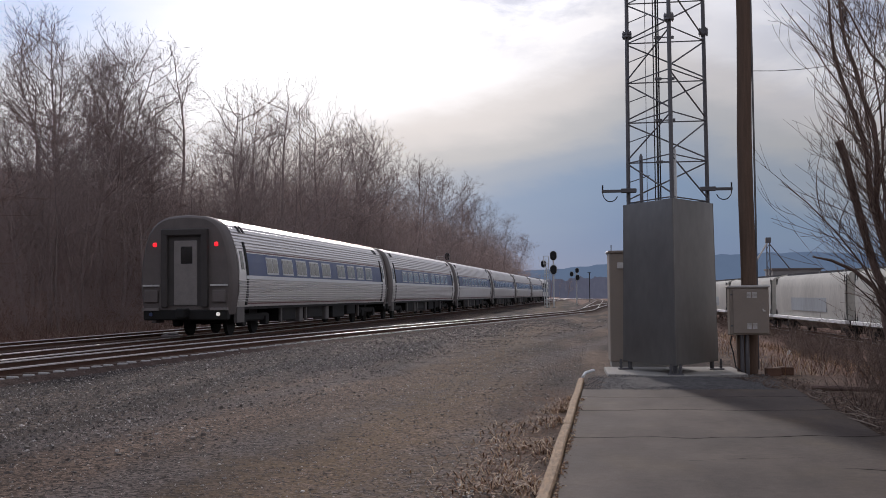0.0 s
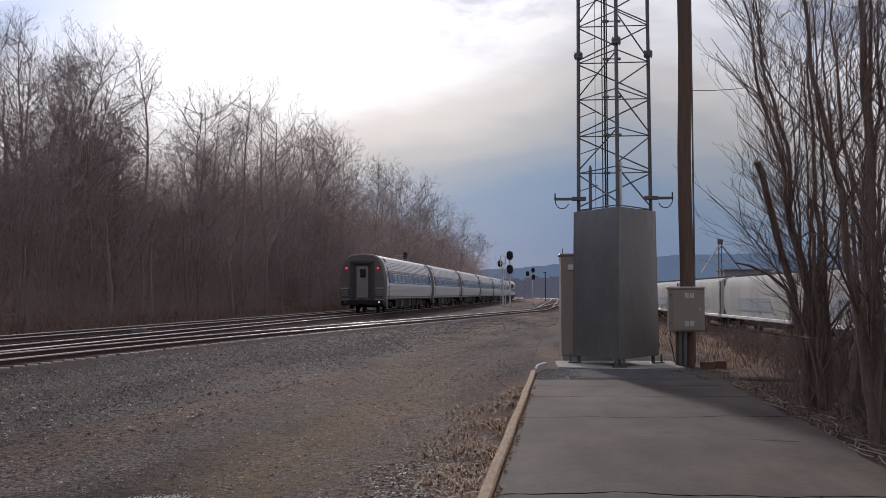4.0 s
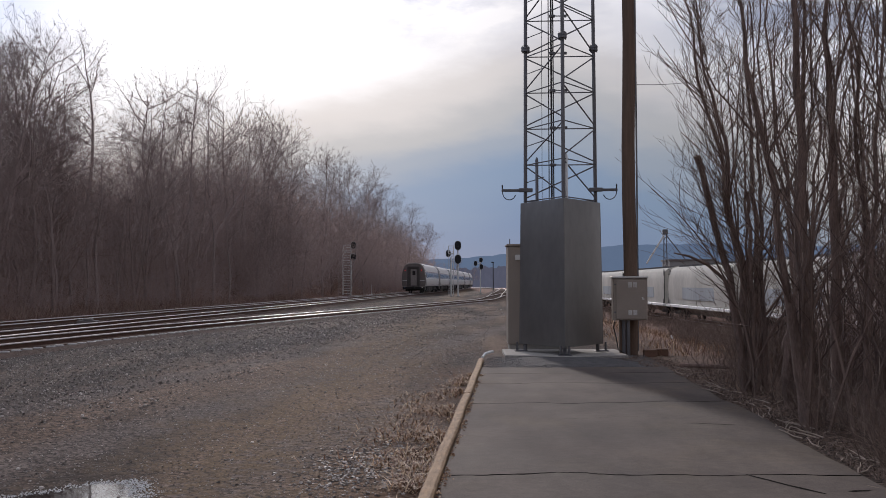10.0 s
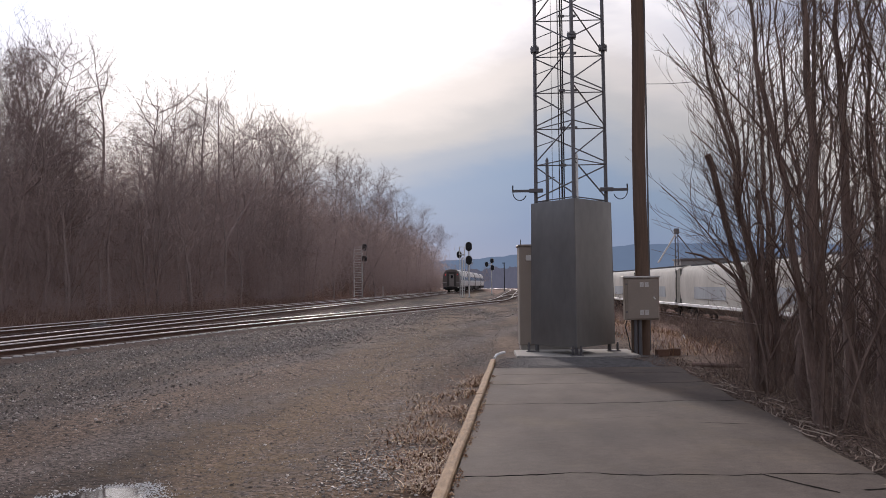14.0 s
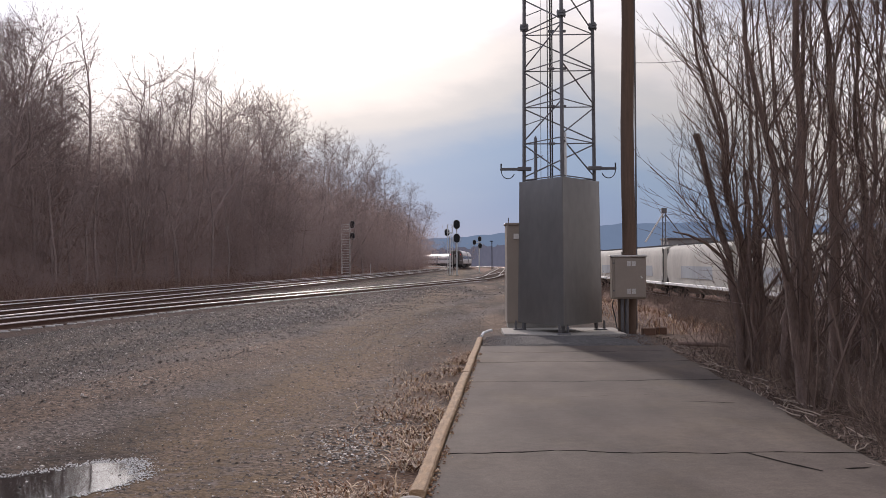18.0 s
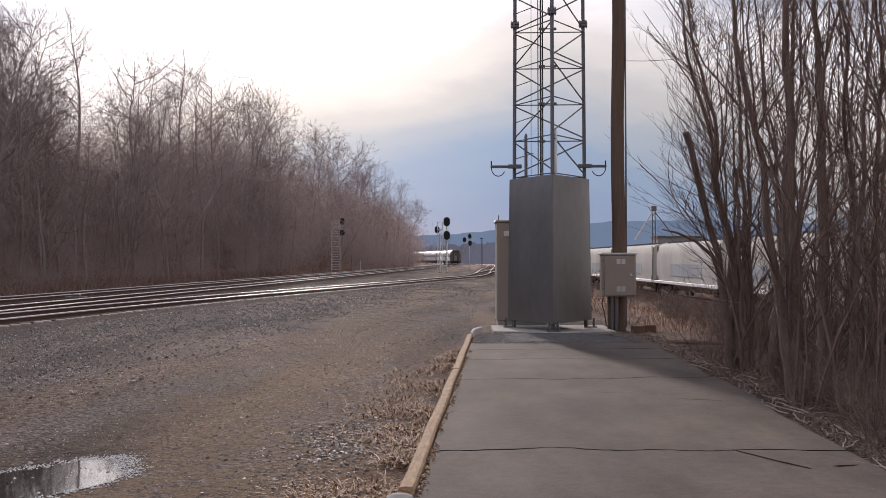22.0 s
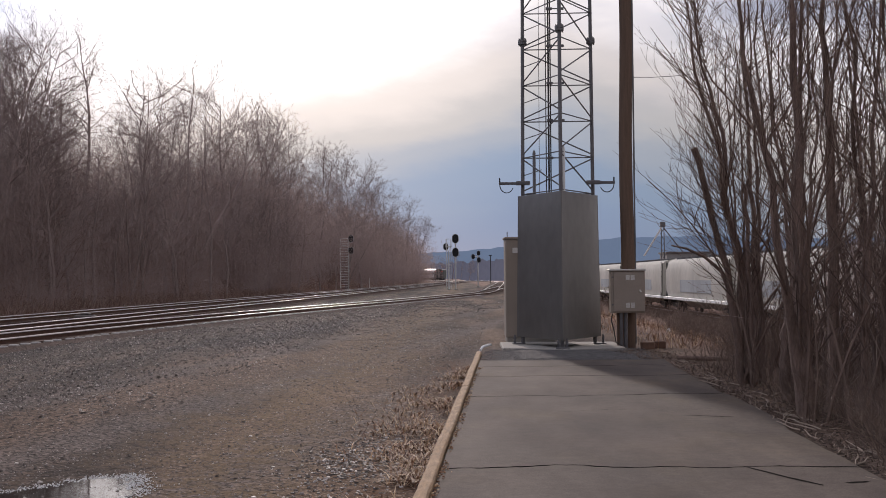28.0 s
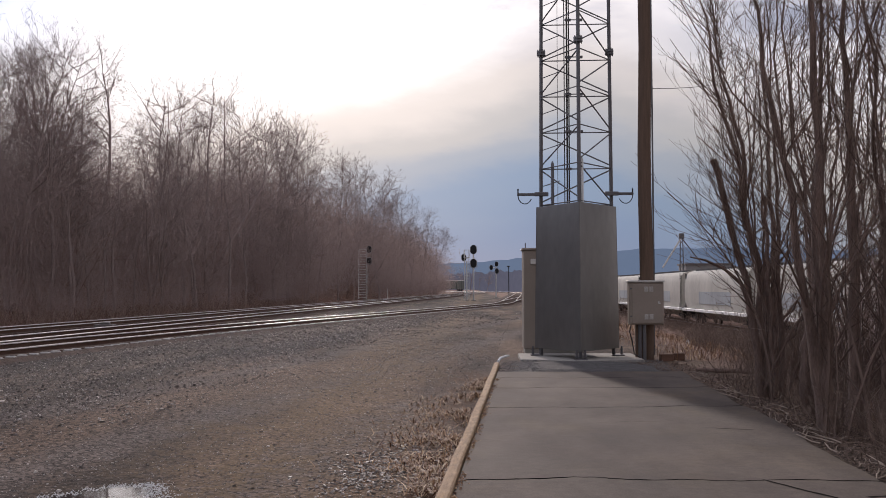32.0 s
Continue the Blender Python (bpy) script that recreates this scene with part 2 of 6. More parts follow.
weather_asphalt(ASPHALT)
TIMBER = mat("weathered_timber", (0.36, 0.235, 0.135), 0.9, 0, 0.6, 5, 50, 0.5, 0.01, stretch=(6, 1, 6))
CONCRETE = mat("concrete", (0.33, 0.305, 0.27), 0.9, 0, 0.2, 3, 60, 0.3, 0.01)
TIE = mat("creosoted_tie", (0.125, 0.088, 0.072), 0.97, 0, 0.4, 4, 40, 0.6, 0.02, spec=0.08)
RAIL = mat("rail_steel", (0.12, 0.068, 0.050), 0.9, 0.0, 0.3, 6, 60, 0.2, 0.003, spec=0.1)
RAILTOP = mat("polished_railhead", (0.60, 0.55, 0.53), 0.46, 1.0, 0.12, 6, 60, 0.05, 0.001)
STEEL = mat("stainless_steel", (0.72, 0.69, 0.675), 0.45, 0.75, 0.12, 1.2, 30, 0.05, 0.003)
ENDGREY = mat("grimy_grey_paint", (0.14, 0.118, 0.109), 0.6, 0.1, 0.3, 2.0, 30, 0.15, 0.005)
DOORGREY = mat("dull_door_steel", (0.25, 0.222, 0.208), 0.5, 0.4, 0.2, 3.0, 30, 0.1, 0.004)
BLUE = mat("blue_band_paint", (0.065, 0.09, 0.19), 0.42, 0.3, 0.2, 1.2, 20, 0.05, 0.003)
REDLINE = mat("red_line_paint", (0.22, 0.12, 0.12), 0.6, 0, 0.2)
WHITELINE = mat("white_line_paint", (0.85, 0.85, 0.85), 0.45, 0, 0.1)
BLACK = mat("black_underframe", (0.018, 0.017, 0.016), 0.8, 0.1, 0.3, 4, 30, 0.3, 0.01)
GANGWAY = mat("dark_gangway_rubber", (0.062, 0.054, 0.05), 0.75, 0, 0.3, 3, 30, 0.2, 0.006)
UNDERGREY = mat("dusty_underfloor_steel", (0.17, 0.155, 0.145), 0.7, 0.2, 0.35, 3, 30, 0.2, 0.006)
PANE = mat("tinted_coach_glass", (0.04, 0.044, 0.055), 0.12, 0, 0.25, 1.5, 30, 0, spec=0.9)
RUBBER = mat("black_rubber", (0.022, 0.021, 0.02), 0.7, 0, 0.2)
GLASS = mat("dark_glass", (0.012, 0.013, 0.015), 0.15, 0, 0.1, 3, 30, 0, spec=0.6)
REDLAMP = mat("red_marker_lamp", (0.6, 0.02, 0.02), 0.3, emit=(1.0, 0.02, 0.03, 2.0), bump=0)
WHITELAMP = mat("white_lamp_glass", (0.8, 0.8, 0.75), 0.2, emit=(1.0, 0.95, 0.85, 0.7), bump=0)
SHROUD = mat("dark_galvanised_sheet", (0.19, 0.182, 0.172), 0.46, 0.6, 0.22, 0.7, 5, 0, stretch=(1, 1, 0.6))
GALV = mat("galvanised_tube", (0.145, 0.14, 0.145), 0.55, 0.6, 0.2, 4, 40, 0.1, 0.002)
CABINET = mat("tan_grey_cabinet_paint", (0.29, 0.242, 0.202), 0.55, 0.1, 0.15, 2, 40, 0.08, 0.003)
CABTOP = mat("pale_cabinet_roof", (0.52, 0.50, 0.47), 0.6, 0.1, 0.15, 3)
VENT = mat("pale_vent_grille", (0.62, 0.60, 0.57), 0.6, 0.1, 0.1)
POLEWOOD = mat("utility_pole_wood", (0.13, 0.085, 0.06), 0.9, 0, 0.35, 3, 30, 0.5, 0.01, stretch=(9, 9, 0.5))
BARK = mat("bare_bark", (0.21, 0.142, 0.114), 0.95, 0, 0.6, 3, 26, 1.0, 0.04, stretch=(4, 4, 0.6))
# Bark of the bank's trees, paled in colour to imitate haze before them.
BARKFAR = mat("haze_paled_bark", (0.30, 0.235, 0.215), 0.95, 0, 0.45, 0.6, 6, 0.3, 0.05)
TWIG = mat("twig_bark", (0.27, 0.172, 0.134), 0.9, 0, 0.4, 0.7, 9, 0.2, 0.02)
# Brush colour raised to stand in for the veil of haze over the bank.
BRUSHM = mat("haze_paled_stems", (0.37, 0.27, 0.24), 0.95, 0, 0.5, 0.25, 3, 0.2, 0.02)
DRYWEED = mat("dry_weed_stalks", (0.36, 0.245, 0.2), 0.95, 0, 0.5, 0.12, 3, 0.2, 0.02)
DRYGRASS = mat("dry_grass", (0.31, 0.215, 0.14), 0.75, 0, 0.4, 2, 20, 0.2, 0.01)
HOPPERM = mat("pale_hopper_paint", (0.51, 0.485, 0.425), 0.85, 0.0, 0.25, 0.5, 8, 0.08, 0.005, stretch=(1, 1, 0.3), spec=0.15)
HOPPERGREY = mat("grey_panel_paint", (0.30, 0.33, 0.35), 0.7, 0, 0.3, 0.5, 6, 0.05, 0.003, stretch=(1, 1, 0.3))
SIGGREY = mat("signal_silver_paint", (0.6, 0.6, 0.585), 0.5, 0.3, 0.2)
SIGBLACK = mat("signal_black", (0.012, 0.012, 0.014), 0.6, 0, 0.2)
WATER = mat("puddle_water", (0.012, 0.011, 0.009), 0.03, 0, 0.1, 3, 10, 0, spec=1.0)
wet = WATER.node_tree.nodes["Principled BSDF"].inputs["Roughness"]
WATER.node_tree.links.remove(wet.links[0])
wet.default_value = 0.04
SILL = mat("white_sill", (0.80, 0.79, 0.76), 0.6, 0, 0.15, 1.0, 12, 0.05, 0.004)


def by_island(m, tones):
    """Colours each loose piece of a joined mesh by chance."""
    n, l = m.node_tree.nodes, m.node_tree.links
    g, r = n.new("ShaderNodeNewGeometry"), n.new("ShaderNodeValToRGB")
    e = r.color_ramp.elements
    e[0].color, e[1].color = (*tones[0], 1), (*tones[-1], 1)
    for i, t in enumerate(tones[1:-1]):
        e.new((i + 1) / (len(tones) - 1)).color = (*t, 1)
    l.new(g.outputs["Random Per Island"], r.inputs[0])
    l.new(r.outputs[0], n["Principled BSDF"].inputs["Base Color"])


# the bank's haze is also put into the lightened brush tones
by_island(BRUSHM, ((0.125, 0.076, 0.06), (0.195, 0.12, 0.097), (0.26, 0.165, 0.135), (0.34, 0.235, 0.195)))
by_island(TWIG, ((0.08, 0.052, 0.042), (0.13, 0.088, 0.07), (0.17, 0.115, 0.09), (0.30, 0.23, 0.18)))
by_island(DRYGRASS, [(0.075, 0.032, 0.016), (0.16, 0.072, 0.035), (0.24, 0.115, 0.055), (0.36, 0.21, 0.11), (0.66, 0.49, 0.32)])
# ---- the plan of the tracks ----
B_SLOPE, B_X40, BEND_Y, BEND_R = 0.0645, -12.6, 290.0, 350.0
B_HEAD = math.atan(B_SLOPE)
RAIL_Z = 0.2


def line_b(s, side=0.0):
    """Centre of the main track s metres along it (s = 0 abreast of the camera), shifted side metres to the right, and its heading."""
    straight = BEND_Y / math.cos(B_HEAD)
    h = B_HEAD
    x, y = B_X40 - 40 * B_SLOPE + math.sin(h) * min(s, straight), math.cos(h) * min(s, straight)
    if s > straight:
        a = (s - straight) / BEND_R
        cx, cy = x - BEND_R * math.cos(h), y + BEND_R * math.sin(h)
        h = h - a
        x, y = cx + BEND_R * math.cos(h), cy - BEND_R * math.sin(h)
    return x + side * math.cos(h), y - side * math.sin(h), h


def glide(knots, step=2.0):
    """A smooth line through a few plan points."""
    out = []
    k = [Vector(p) for p in knots]
    for i in range(len(k) - 1):
        p0, p1, p2, p3 = k[max(i - 1, 0)], k[i], k[i + 1], k[min(i + 2, len(k) - 1)]
        n = max(2, int((p2 - p1).length / step))
        for j in range(n):
            t = j / n
            out.append(0.5 * (2 * p1 + (p2 - p0) * t + (2 * p0 - 5 * p1 + 4 * p2 - p3) * t * t + (3 * p1 - p0 - 3 * p2 + p3) * t ** 3))
    out.append(k[-1])
    return [(p.x, p.y) for p in out]


LINE_A = [line_b(s, -4.0)[:2] for s in np.arange(-40, 700, 3.0)]
LINE_B = [line_b(s)[:2] for s in np.arange(-40, 700, 3.0)]
LINE_C = glide([(-16.5, -40), (-13.5, 5), (-11.3, 27), (-8.2, 45), (-3.7, 65), (0.6, 85), (3.5, 102), (6.2, 148), (9.4, 205), (12.3, 262), (13.2, 310), (9.5, 355), (-1, 398), (-22, 440), (-60, 482), (-140, 535)])
LINE_D = glide([(3.5, 102), (5.6, 128), (9.4, 166), (15.5, 205), (27, 250)])
LINE_H = [(19.6, y) for y in np.arange(10, 420, 4.0)]


def side_a(y):
    return B_X40 + (y - 40) * B_SLOPE - 4.0 if y < BEND_Y else line_b(y + 2, -4.0)[0]


def smooth(t):
    t = max(0.0, min(1.0, t))
    return t * t * (3 - 2 * t)


def bank_rise(left):
    """The wooded bank: steep at its foot, easier above."""
    return 5.2 * smooth(left / 11) + 5.5 * smooth((left - 9) / 42)


def level(x, y):
    """Height of the ground."""
    h = -0.035 + 0.02 * noise.noise((x * 0.25, y * 0.25, 0))
    left = side_a(min(y, 420)) - 5.5 - x
    if left > 0:
        h += bank_rise(left) * (1 + 0.6 * smooth((y - 70) / 50)) + 0.35 * noise.noise((x * 0.15, y * 0.15, 3)) * smooth(left / 6)
    if x > 4.3:
        h -= 1.6 * smooth((x - 5.0) / 9.0) * smooth((y + 30) / 30)
    far = math.hypot(x, y)
    if far > 700:
        h -= 3.0 * smooth((far - 700) / 800)
    return h


def spaced(stops):
    out = []
    for (a, b, step) in stops:
        out += list(np.arange(a, b, step))
    return out + [stops[-1][1]]


gx = spaced([(-4000, -1000, 600), (-1000, -200, 100), (-200, -60, 10), (-60, -24, 2.5), (-24, 24, 0.8), (24, 80, 6), (80, 400, 40), (400, 1000, 150), (1000, 4000, 600)])
gy = spaced([(-1500, -200, 260), (-200, -20, 20), (-20, 60, 0.9), (60, 140, 2.5), (140, 460, 8), (460, 1000, 60), (1000, 4600, 600)])
land = Shape()
land.v = [(x, y, level(x, y)) for y in gy for x in gx]
nx = len(gx)
land.f = [(j * nx + i, j * nx + i + 1, (j + 1) * nx + i + 1, (j + 1) * nx + i) for j in range(len(gy) - 1) for i in range(nx - 1)]
land.m = [0] * len(land.f)


def ground_material():
    """Dirt, gravel, dry grass and leaf litter, laid out by the plan."""
    m = bpy.data.materials.new("trodden_ground")
    m.use_nodes = True
    n, l = m.node_tree.nodes, m.node_tree.links
    b = n["Principled BSDF"]
    tc = n.new("ShaderNodeTexCoord")

    def tex(scale, detail=5.0, kind="ShaderNodeTexNoise"):
        t = n.new(kind)
        t.inputs["Scale"].default_value = scale
        if kind == "ShaderNodeTexNoise":
            t.inputs["Detail"].default_value = detail
        l.new(tc.outputs["Object"], t.inputs["Vector"])
        return t

    def ramp(src, p0, c0, p1, c1):
        r = n.new("ShaderNodeValToRGB")
        e = r.color_ramp.elements
        e[0].position, e[0].color, e[1].position, e[1].color = p0, (*c0, 1), p1, (*c1, 1)
        l.new(src, r.inputs[0])
        return r.outputs[0]

    def mix(f, a, c):
        x = n.new("ShaderNodeMix")
        x.data_type = "RGBA"
        l.new(f, x.inputs[0])
        for s, v in ((6, a), (7, c)):
            l.new(v, x.inputs[s])
        return x.outputs[2]

    big, midn, fine, tiny = tex(0.12), tex(0.9), tex(7), tex(38, 3)
    stones = tex(19, kind="ShaderNodeTexVoronoi")
    chips = tex(30, kind="ShaderNodeTexVoronoi")
    def first(c):
        x = n.new("ShaderNodeSeparateColor")
        l.new(c, x.inputs[0])
        return x.outputs[0]
    big_stone = ramp(first(stones.outputs["Color"]), 0.1, (0.022, 0.019, 0.018), 1.0, (0.25, 0.225, 0.21))
    chip_col = ramp(first(chips.outputs["Color"]), 0.1, (0.022, 0.0185, 0.016), 1.0, (0.38, 0.31, 0.265))
    dirt = ramp(fine.outputs[0], 0.3, (0.052, 0.041, 0.036), 0.7, (0.145, 0.112, 0.094))
    dirt = mix(ramp(tiny.outputs[0], 0.40, (0, 0, 0), 0.54, (1, 1, 1)), dirt, chip_col)
    cobs = tex(11, kind="ShaderNodeTexVoronoi")
    cob_col = ramp(first(cobs.outputs["Color"]), 0.1, (0.028, 0.023, 0.02), 1.0, (0.30, 0.238, 0.195))
    chip_col = mix(ramp(fine.outputs[0], 0.5, (0, 0, 0), 0.6, (0.85, 0.85, 0.85)), chip_col, cob_col)
    patch = ramp(midn.outputs[0], 0.40, (0, 0, 0), 0.60, (1, 1, 1))
    lot = mix(patch, dirt, chip_col)
    # leaf litter and dead grass away from the lot, along the sides
    sp = n.new("ShaderNodeSeparateXYZ")
    l.new(tc.outputs["Object"], sp.inputs[0])

    def calc(op, a, c, clamp=False):
        x = n.new("ShaderNodeMath")
        x.operation, x.use_clamp = op, clamp
        for i, v in enumerate((a, c)):
            if isinstance(v, (int, float)):
                x.inputs[i].default_value = v
            else:
                l.new(v, x.inputs[i])
        return x.outputs[0]

    wob = calc("MULTIPLY", calc("SUBTRACT", midn.outputs[0], 0.5), 3.0)
    across = calc("SUBTRACT", sp.outputs["X"], calc("MULTIPLY", sp.outputs["Y"], B_SLOPE))
    left = calc("MULTIPLY", calc("SUBTRACT", -21.5, calc("ADD", across, wob)), 0.5, True)
    right = calc("MULTIPLY", calc("SUBTRACT", calc("ADD", sp.outputs["X"], wob), 4.6), 0.6, True)
    wild = calc("MAXIMUM", left, right)
    # coarse spilt ballast beside the siding, wheel lanes across the lot
    spill = calc("MULTIPLY", calc("SUBTRACT", -7.3, calc("ADD", calc("SUBTRACT", sp.outputs["X"], calc("MULTIPLY", sp.outputs["Y"], 0.12)), wob)), 0.8, True)
    lot = mix(spill, lot, big_stone)
    lanes = n.new("ShaderNodeTexNoise")
    lanes.inputs["Scale"].default_value, lanes.inputs["Detail"].default_value = 1.0, 3.0
    squeeze = n.new("ShaderNodeMapping")
    squeeze.inputs["Scale"].default_value, squeeze.inputs["Rotation"].default_value = (0.5, 0.05, 1), (0, 0, 0.32)
    l.new(tc.outputs["Object"], squeeze.inputs[0])
    l.new(squeeze.outputs[0], lanes.inputs["Vector"])
    worn = n.new("ShaderNodeMix")
    worn.data_type, worn.blend_type = "RGBA", "MULTIPLY"
    worn.inputs[0].default_value = 1.0
    l.new(lot, worn.inputs[6])
    l.new(ramp(lanes.outputs[0], 0.42, (0.38, 0.38, 0.40), 0.58, (1.15, 1.08, 0.98)), worn.inputs[7])
    lot = worn.outputs[2]
    # grey crushed-stone wheel lanes along the lot
    lane_x = calc("ADD", calc("SUBTRACT", sp.outputs["X"], calc("MULTIPLY", sp.outputs["Y"], 0.2)), calc("MULTIPLY", wob, 0.35))
    for at in (6.0, 3.6, 8.6):
        lane = calc("SUBTRACT", 1.35, calc("MULTIPLY", calc("ABSOLUTE", calc("ADD", lane_x, at), 0), 1.9), True)
        lot = mix(calc("MULTIPLY", lane, 0.75), lot, ramp(first(chips.outputs["Color"]), 0.1, (0.037, 0.033, 0.031), 1.0, (0.285, 0.258, 0.245)))
    # thin dead grass over the middle of the lot
    road = calc("SUBTRACT", sp.outputs["X"], calc("MULTIPLY", sp.outputs["Y"], 0.02))
    mid_lot = calc("SUBTRACT", 1.0, calc("MULTIPLY", calc("ABSOLUTE", calc("ADD", calc("ADD", road, 2.2), wob), 0), 0.62), True)
    thin = calc("MULTIPLY", mid_lot, ramp(fine.outputs[0], 0.35, (0, 0, 0), 0.55, (1, 1, 1)))
    lot = mix(thin, lot, ramp(tiny.outputs[0], 0.3, (0.085, 0.063, 0.038), 0.7, (0.32, 0.24, 0.15)))
    litter = ramp(fine.outputs[0], 0.3, (0.15, 0.10, 0.082), 0.72, (0.36, 0.25, 0.20))
    col = mix(wild, lot, litter)
    # worn grass strip beside the kerb
    kerb = calc("SUBTRACT", sp.outputs["X"], calc("ADD", -0.655, calc("MULTIPLY", sp.outputs["Y"], 0.0563)))
    ends = calc("MULTIPLY", calc("SUBTRACT", 22.0, sp.outputs["Y"]), 0.4, True)
    strip = calc("MULTIPLY", ends, calc("SUBTRACT", 1.0, calc("MULTIPLY", calc("ABSOLUTE", calc("ADD", kerb, 0.4), 0), 1.5), True))
    straw = ramp(tiny.outputs[0], 0.3, (0.045, 0.024, 0.015), 0.7, (0.22, 0.125, 0.07))
    strip = calc("MULTIPLY", strip, ramp(midn.outputs[0], 0.36, (0.15, 0.15, 0.15), 0.58, (1, 1, 1)))
    col = mix(strip, col, straw)
    tone = n.new("ShaderNodeMix")
    tone.data_type, tone.blend_type = "RGBA", "MULTIPLY"
    tone.inputs[0].default_value = 1.0
    l.new(col, tone.inputs[6])
    l.new(ramp(big.outputs[0], 0.3, (0.62, 0.555, 0.54), 0.7, (1.02, 0.89, 0.80)), tone.inputs[7])
    l.new(tone.outputs[2], b.inputs["Base Color"])
    b.inputs["Roughness"].default_value = 0.95
    b.inputs["Specular IOR Level"].default_value = 0.06
    bp = n.new("ShaderNodeBump")
    bp.inputs["Strength"].default_value, bp.inputs["Distance"].default_value = 0.28, 0.045
    hsum = calc("ADD", calc("MULTIPLY", stones.outputs["Distance"], -0.8), calc("ADD", tiny.outputs[0], calc("MULTIPLY", fine.outputs[0], 1.5)))
    l.new(hsum, bp.inputs["Height"])
    l.new(bp.outputs[0], b.inputs["Normal"])
    return m


GROUND = ground_material()
solid("ground", land, GROUND, "brown dirt and gravel lot with leaf litter at its edges", "ground", kind="structure", smooth=True)


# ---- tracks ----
# Sun glare on the siding's tie ends, painted as a pale end colour.
TIEEND = mat("glare_tie_end", (0.40, 0.37, 0.35), 0.6, 0, 0.3, 4, 40, 0.3, 0.01, spec=0.5)


def track(name, line, label, near=(0, 0), z=RAIL_Z, tie_to=220, pale_ends=False):
    """Ballast bed, two rails of flat-bottom section, and wooden ties."""
    t = thing(name, pose(0, 0, 0), label, "railway track", "railway tracks", "structure")
    pts = [Vector((x, y)) for x, y in line]
    heads = [(pts[min(i + 1, len(pts) - 1)] - pts[max(i - 1, 0)]).normalized() for i in range(len(pts))]
    bed = Shape()
    rings = []
    for p, h in zip(pts, heads):
        r = Vector((h.y, -h.x))
        row = []
        for o, dz in ((-2.4, -0.27), (-1.7, -0.19), (-1.3, -0.17), (0, -0.15), (1.15, -0.165), (1.40, -0.15), (1.80, -0.29)):
            q = p + r * o
            row.append((q.x, q.y, z + dz + 0.012 * noise.noise((q.x * 1.7, q.y * 1.7, o))))
        rings.append(row)
    bed.loft(rings)
    part("ballast_bed", bed, BALLAST, t)
    prof = [(-0.07, -0.17), (0.07, -0.17), (0.07, -0.155), (0.012, -0.135), (0.012, -0.045), (0.036, -0.032), (0.036, -0.004), (-0.036, -0.004), (-0.036, -0.032), (-0.012, -0.045), (-0.012, -0.135), (-0.07, -0.155)]
    top = [(-0.044, -0.034), (0.044, -0.034), (0.044, -0.012), (0.032, 0.0), (-0.032, 0.0), (-0.044, -0.012)]
    for o in (-0.7525, 0.7525):
        s = Shape()
        for sec, slot in ((prof, 0), (top, 1)):
            s.loft([[(p.x + h.y * (o + a), p.y - h.x * (o + a), z + c) for a, c in sec] for p, h in zip(pts, heads)], slot, closed=True)
        part("rail", s, [RAIL, RAILTOP], t)
    tie = Shape().box(-1.28, -0.11, -0.17, 1.12, 0.11, 0, bevel=0.012)
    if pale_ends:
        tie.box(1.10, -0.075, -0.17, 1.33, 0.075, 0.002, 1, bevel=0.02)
    else:
        tie.box(1.10, -0.11, -0.17, 1.28, 0.11, 0, 0, bevel=0.012)
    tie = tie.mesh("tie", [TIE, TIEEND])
    run, nxt, far = 0.0, 0.0, Shape()
    count = 0
    for i in range(len(pts) - 1):
        seg = (pts[i + 1] - pts[i]).length
        while nxt < run + seg:
            p = pts[i] + (pts[i + 1] - pts[i]) * ((nxt - run) / seg)
            nxt += 0.53
            if p.y < 8 or p.y > tie_to:
                continue
            j = Vector((random.uniform(-1, 1), random.uniform(-1, 1)))
            a = -math.degrees(math.atan2(heads[i].x, heads[i].y)) + j.x
            if near[0] < p.y < near[1] and count < 290:
                part("tie", tie, None, t).matrix_basis = pose(p.x + j.y * 0.05, p.y, z - 0.125, 0, 0, a)
                count += 1
            else:
                m = pose(p.x + j.y * 0.05, p.y, z - 0.125, 0, 0, a)
                c = [m @ Vector(q) for q in ((-1.28, -0.11, 0), (1.28, -0.11, 0), (1.28, 0.11, 0), (-1.28, 0.11, 0), (-1.28, -0.11, -0.15), (1.28, -0.11, -0.15), (1.28, 0.11, -0.15), (-1.28, 0.11, -0.15))]
                far.add([tuple(q) for q in c], [(0, 1, 2, 3), (0, 4, 5, 1), (1, 5, 6, 2), (2, 6, 7, 3), (3, 7, 4, 0)])
        run += seg
    if far.f:
        tagged(part("ties", far, TIE, t), kind="stuff")
    return t


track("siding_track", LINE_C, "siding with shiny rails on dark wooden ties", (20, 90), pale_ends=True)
track("main_track", LINE_B, "main line with shiny rails in grey ballast", (25, 55))
track("far_track", LINE_A, "second main line below the wooded bank")
track("spur_track", LINE_D, "spur branching off the siding")
track("yard_track", LINE_H, "yard track under parked hopper cars", z=-1.4, tie_to=60)

# ---- platform ----
KX, KS = -0.655, 0.0563          # the kerb's line: x at y = 0 and its lean


def kerb_x(y):
    return KX + KS * y


# Near-black: the shade in the cracks' depth is put into this colour, with dirt.
CRACKDARK = mat("crack_shade_dirt", (0.012, 0.010, 0.009), 0.98, 0, 0.3, 8, 60, 0.2, 0.004, spec=0.02)
ACROSS = [i / 72 for i in range(73)]


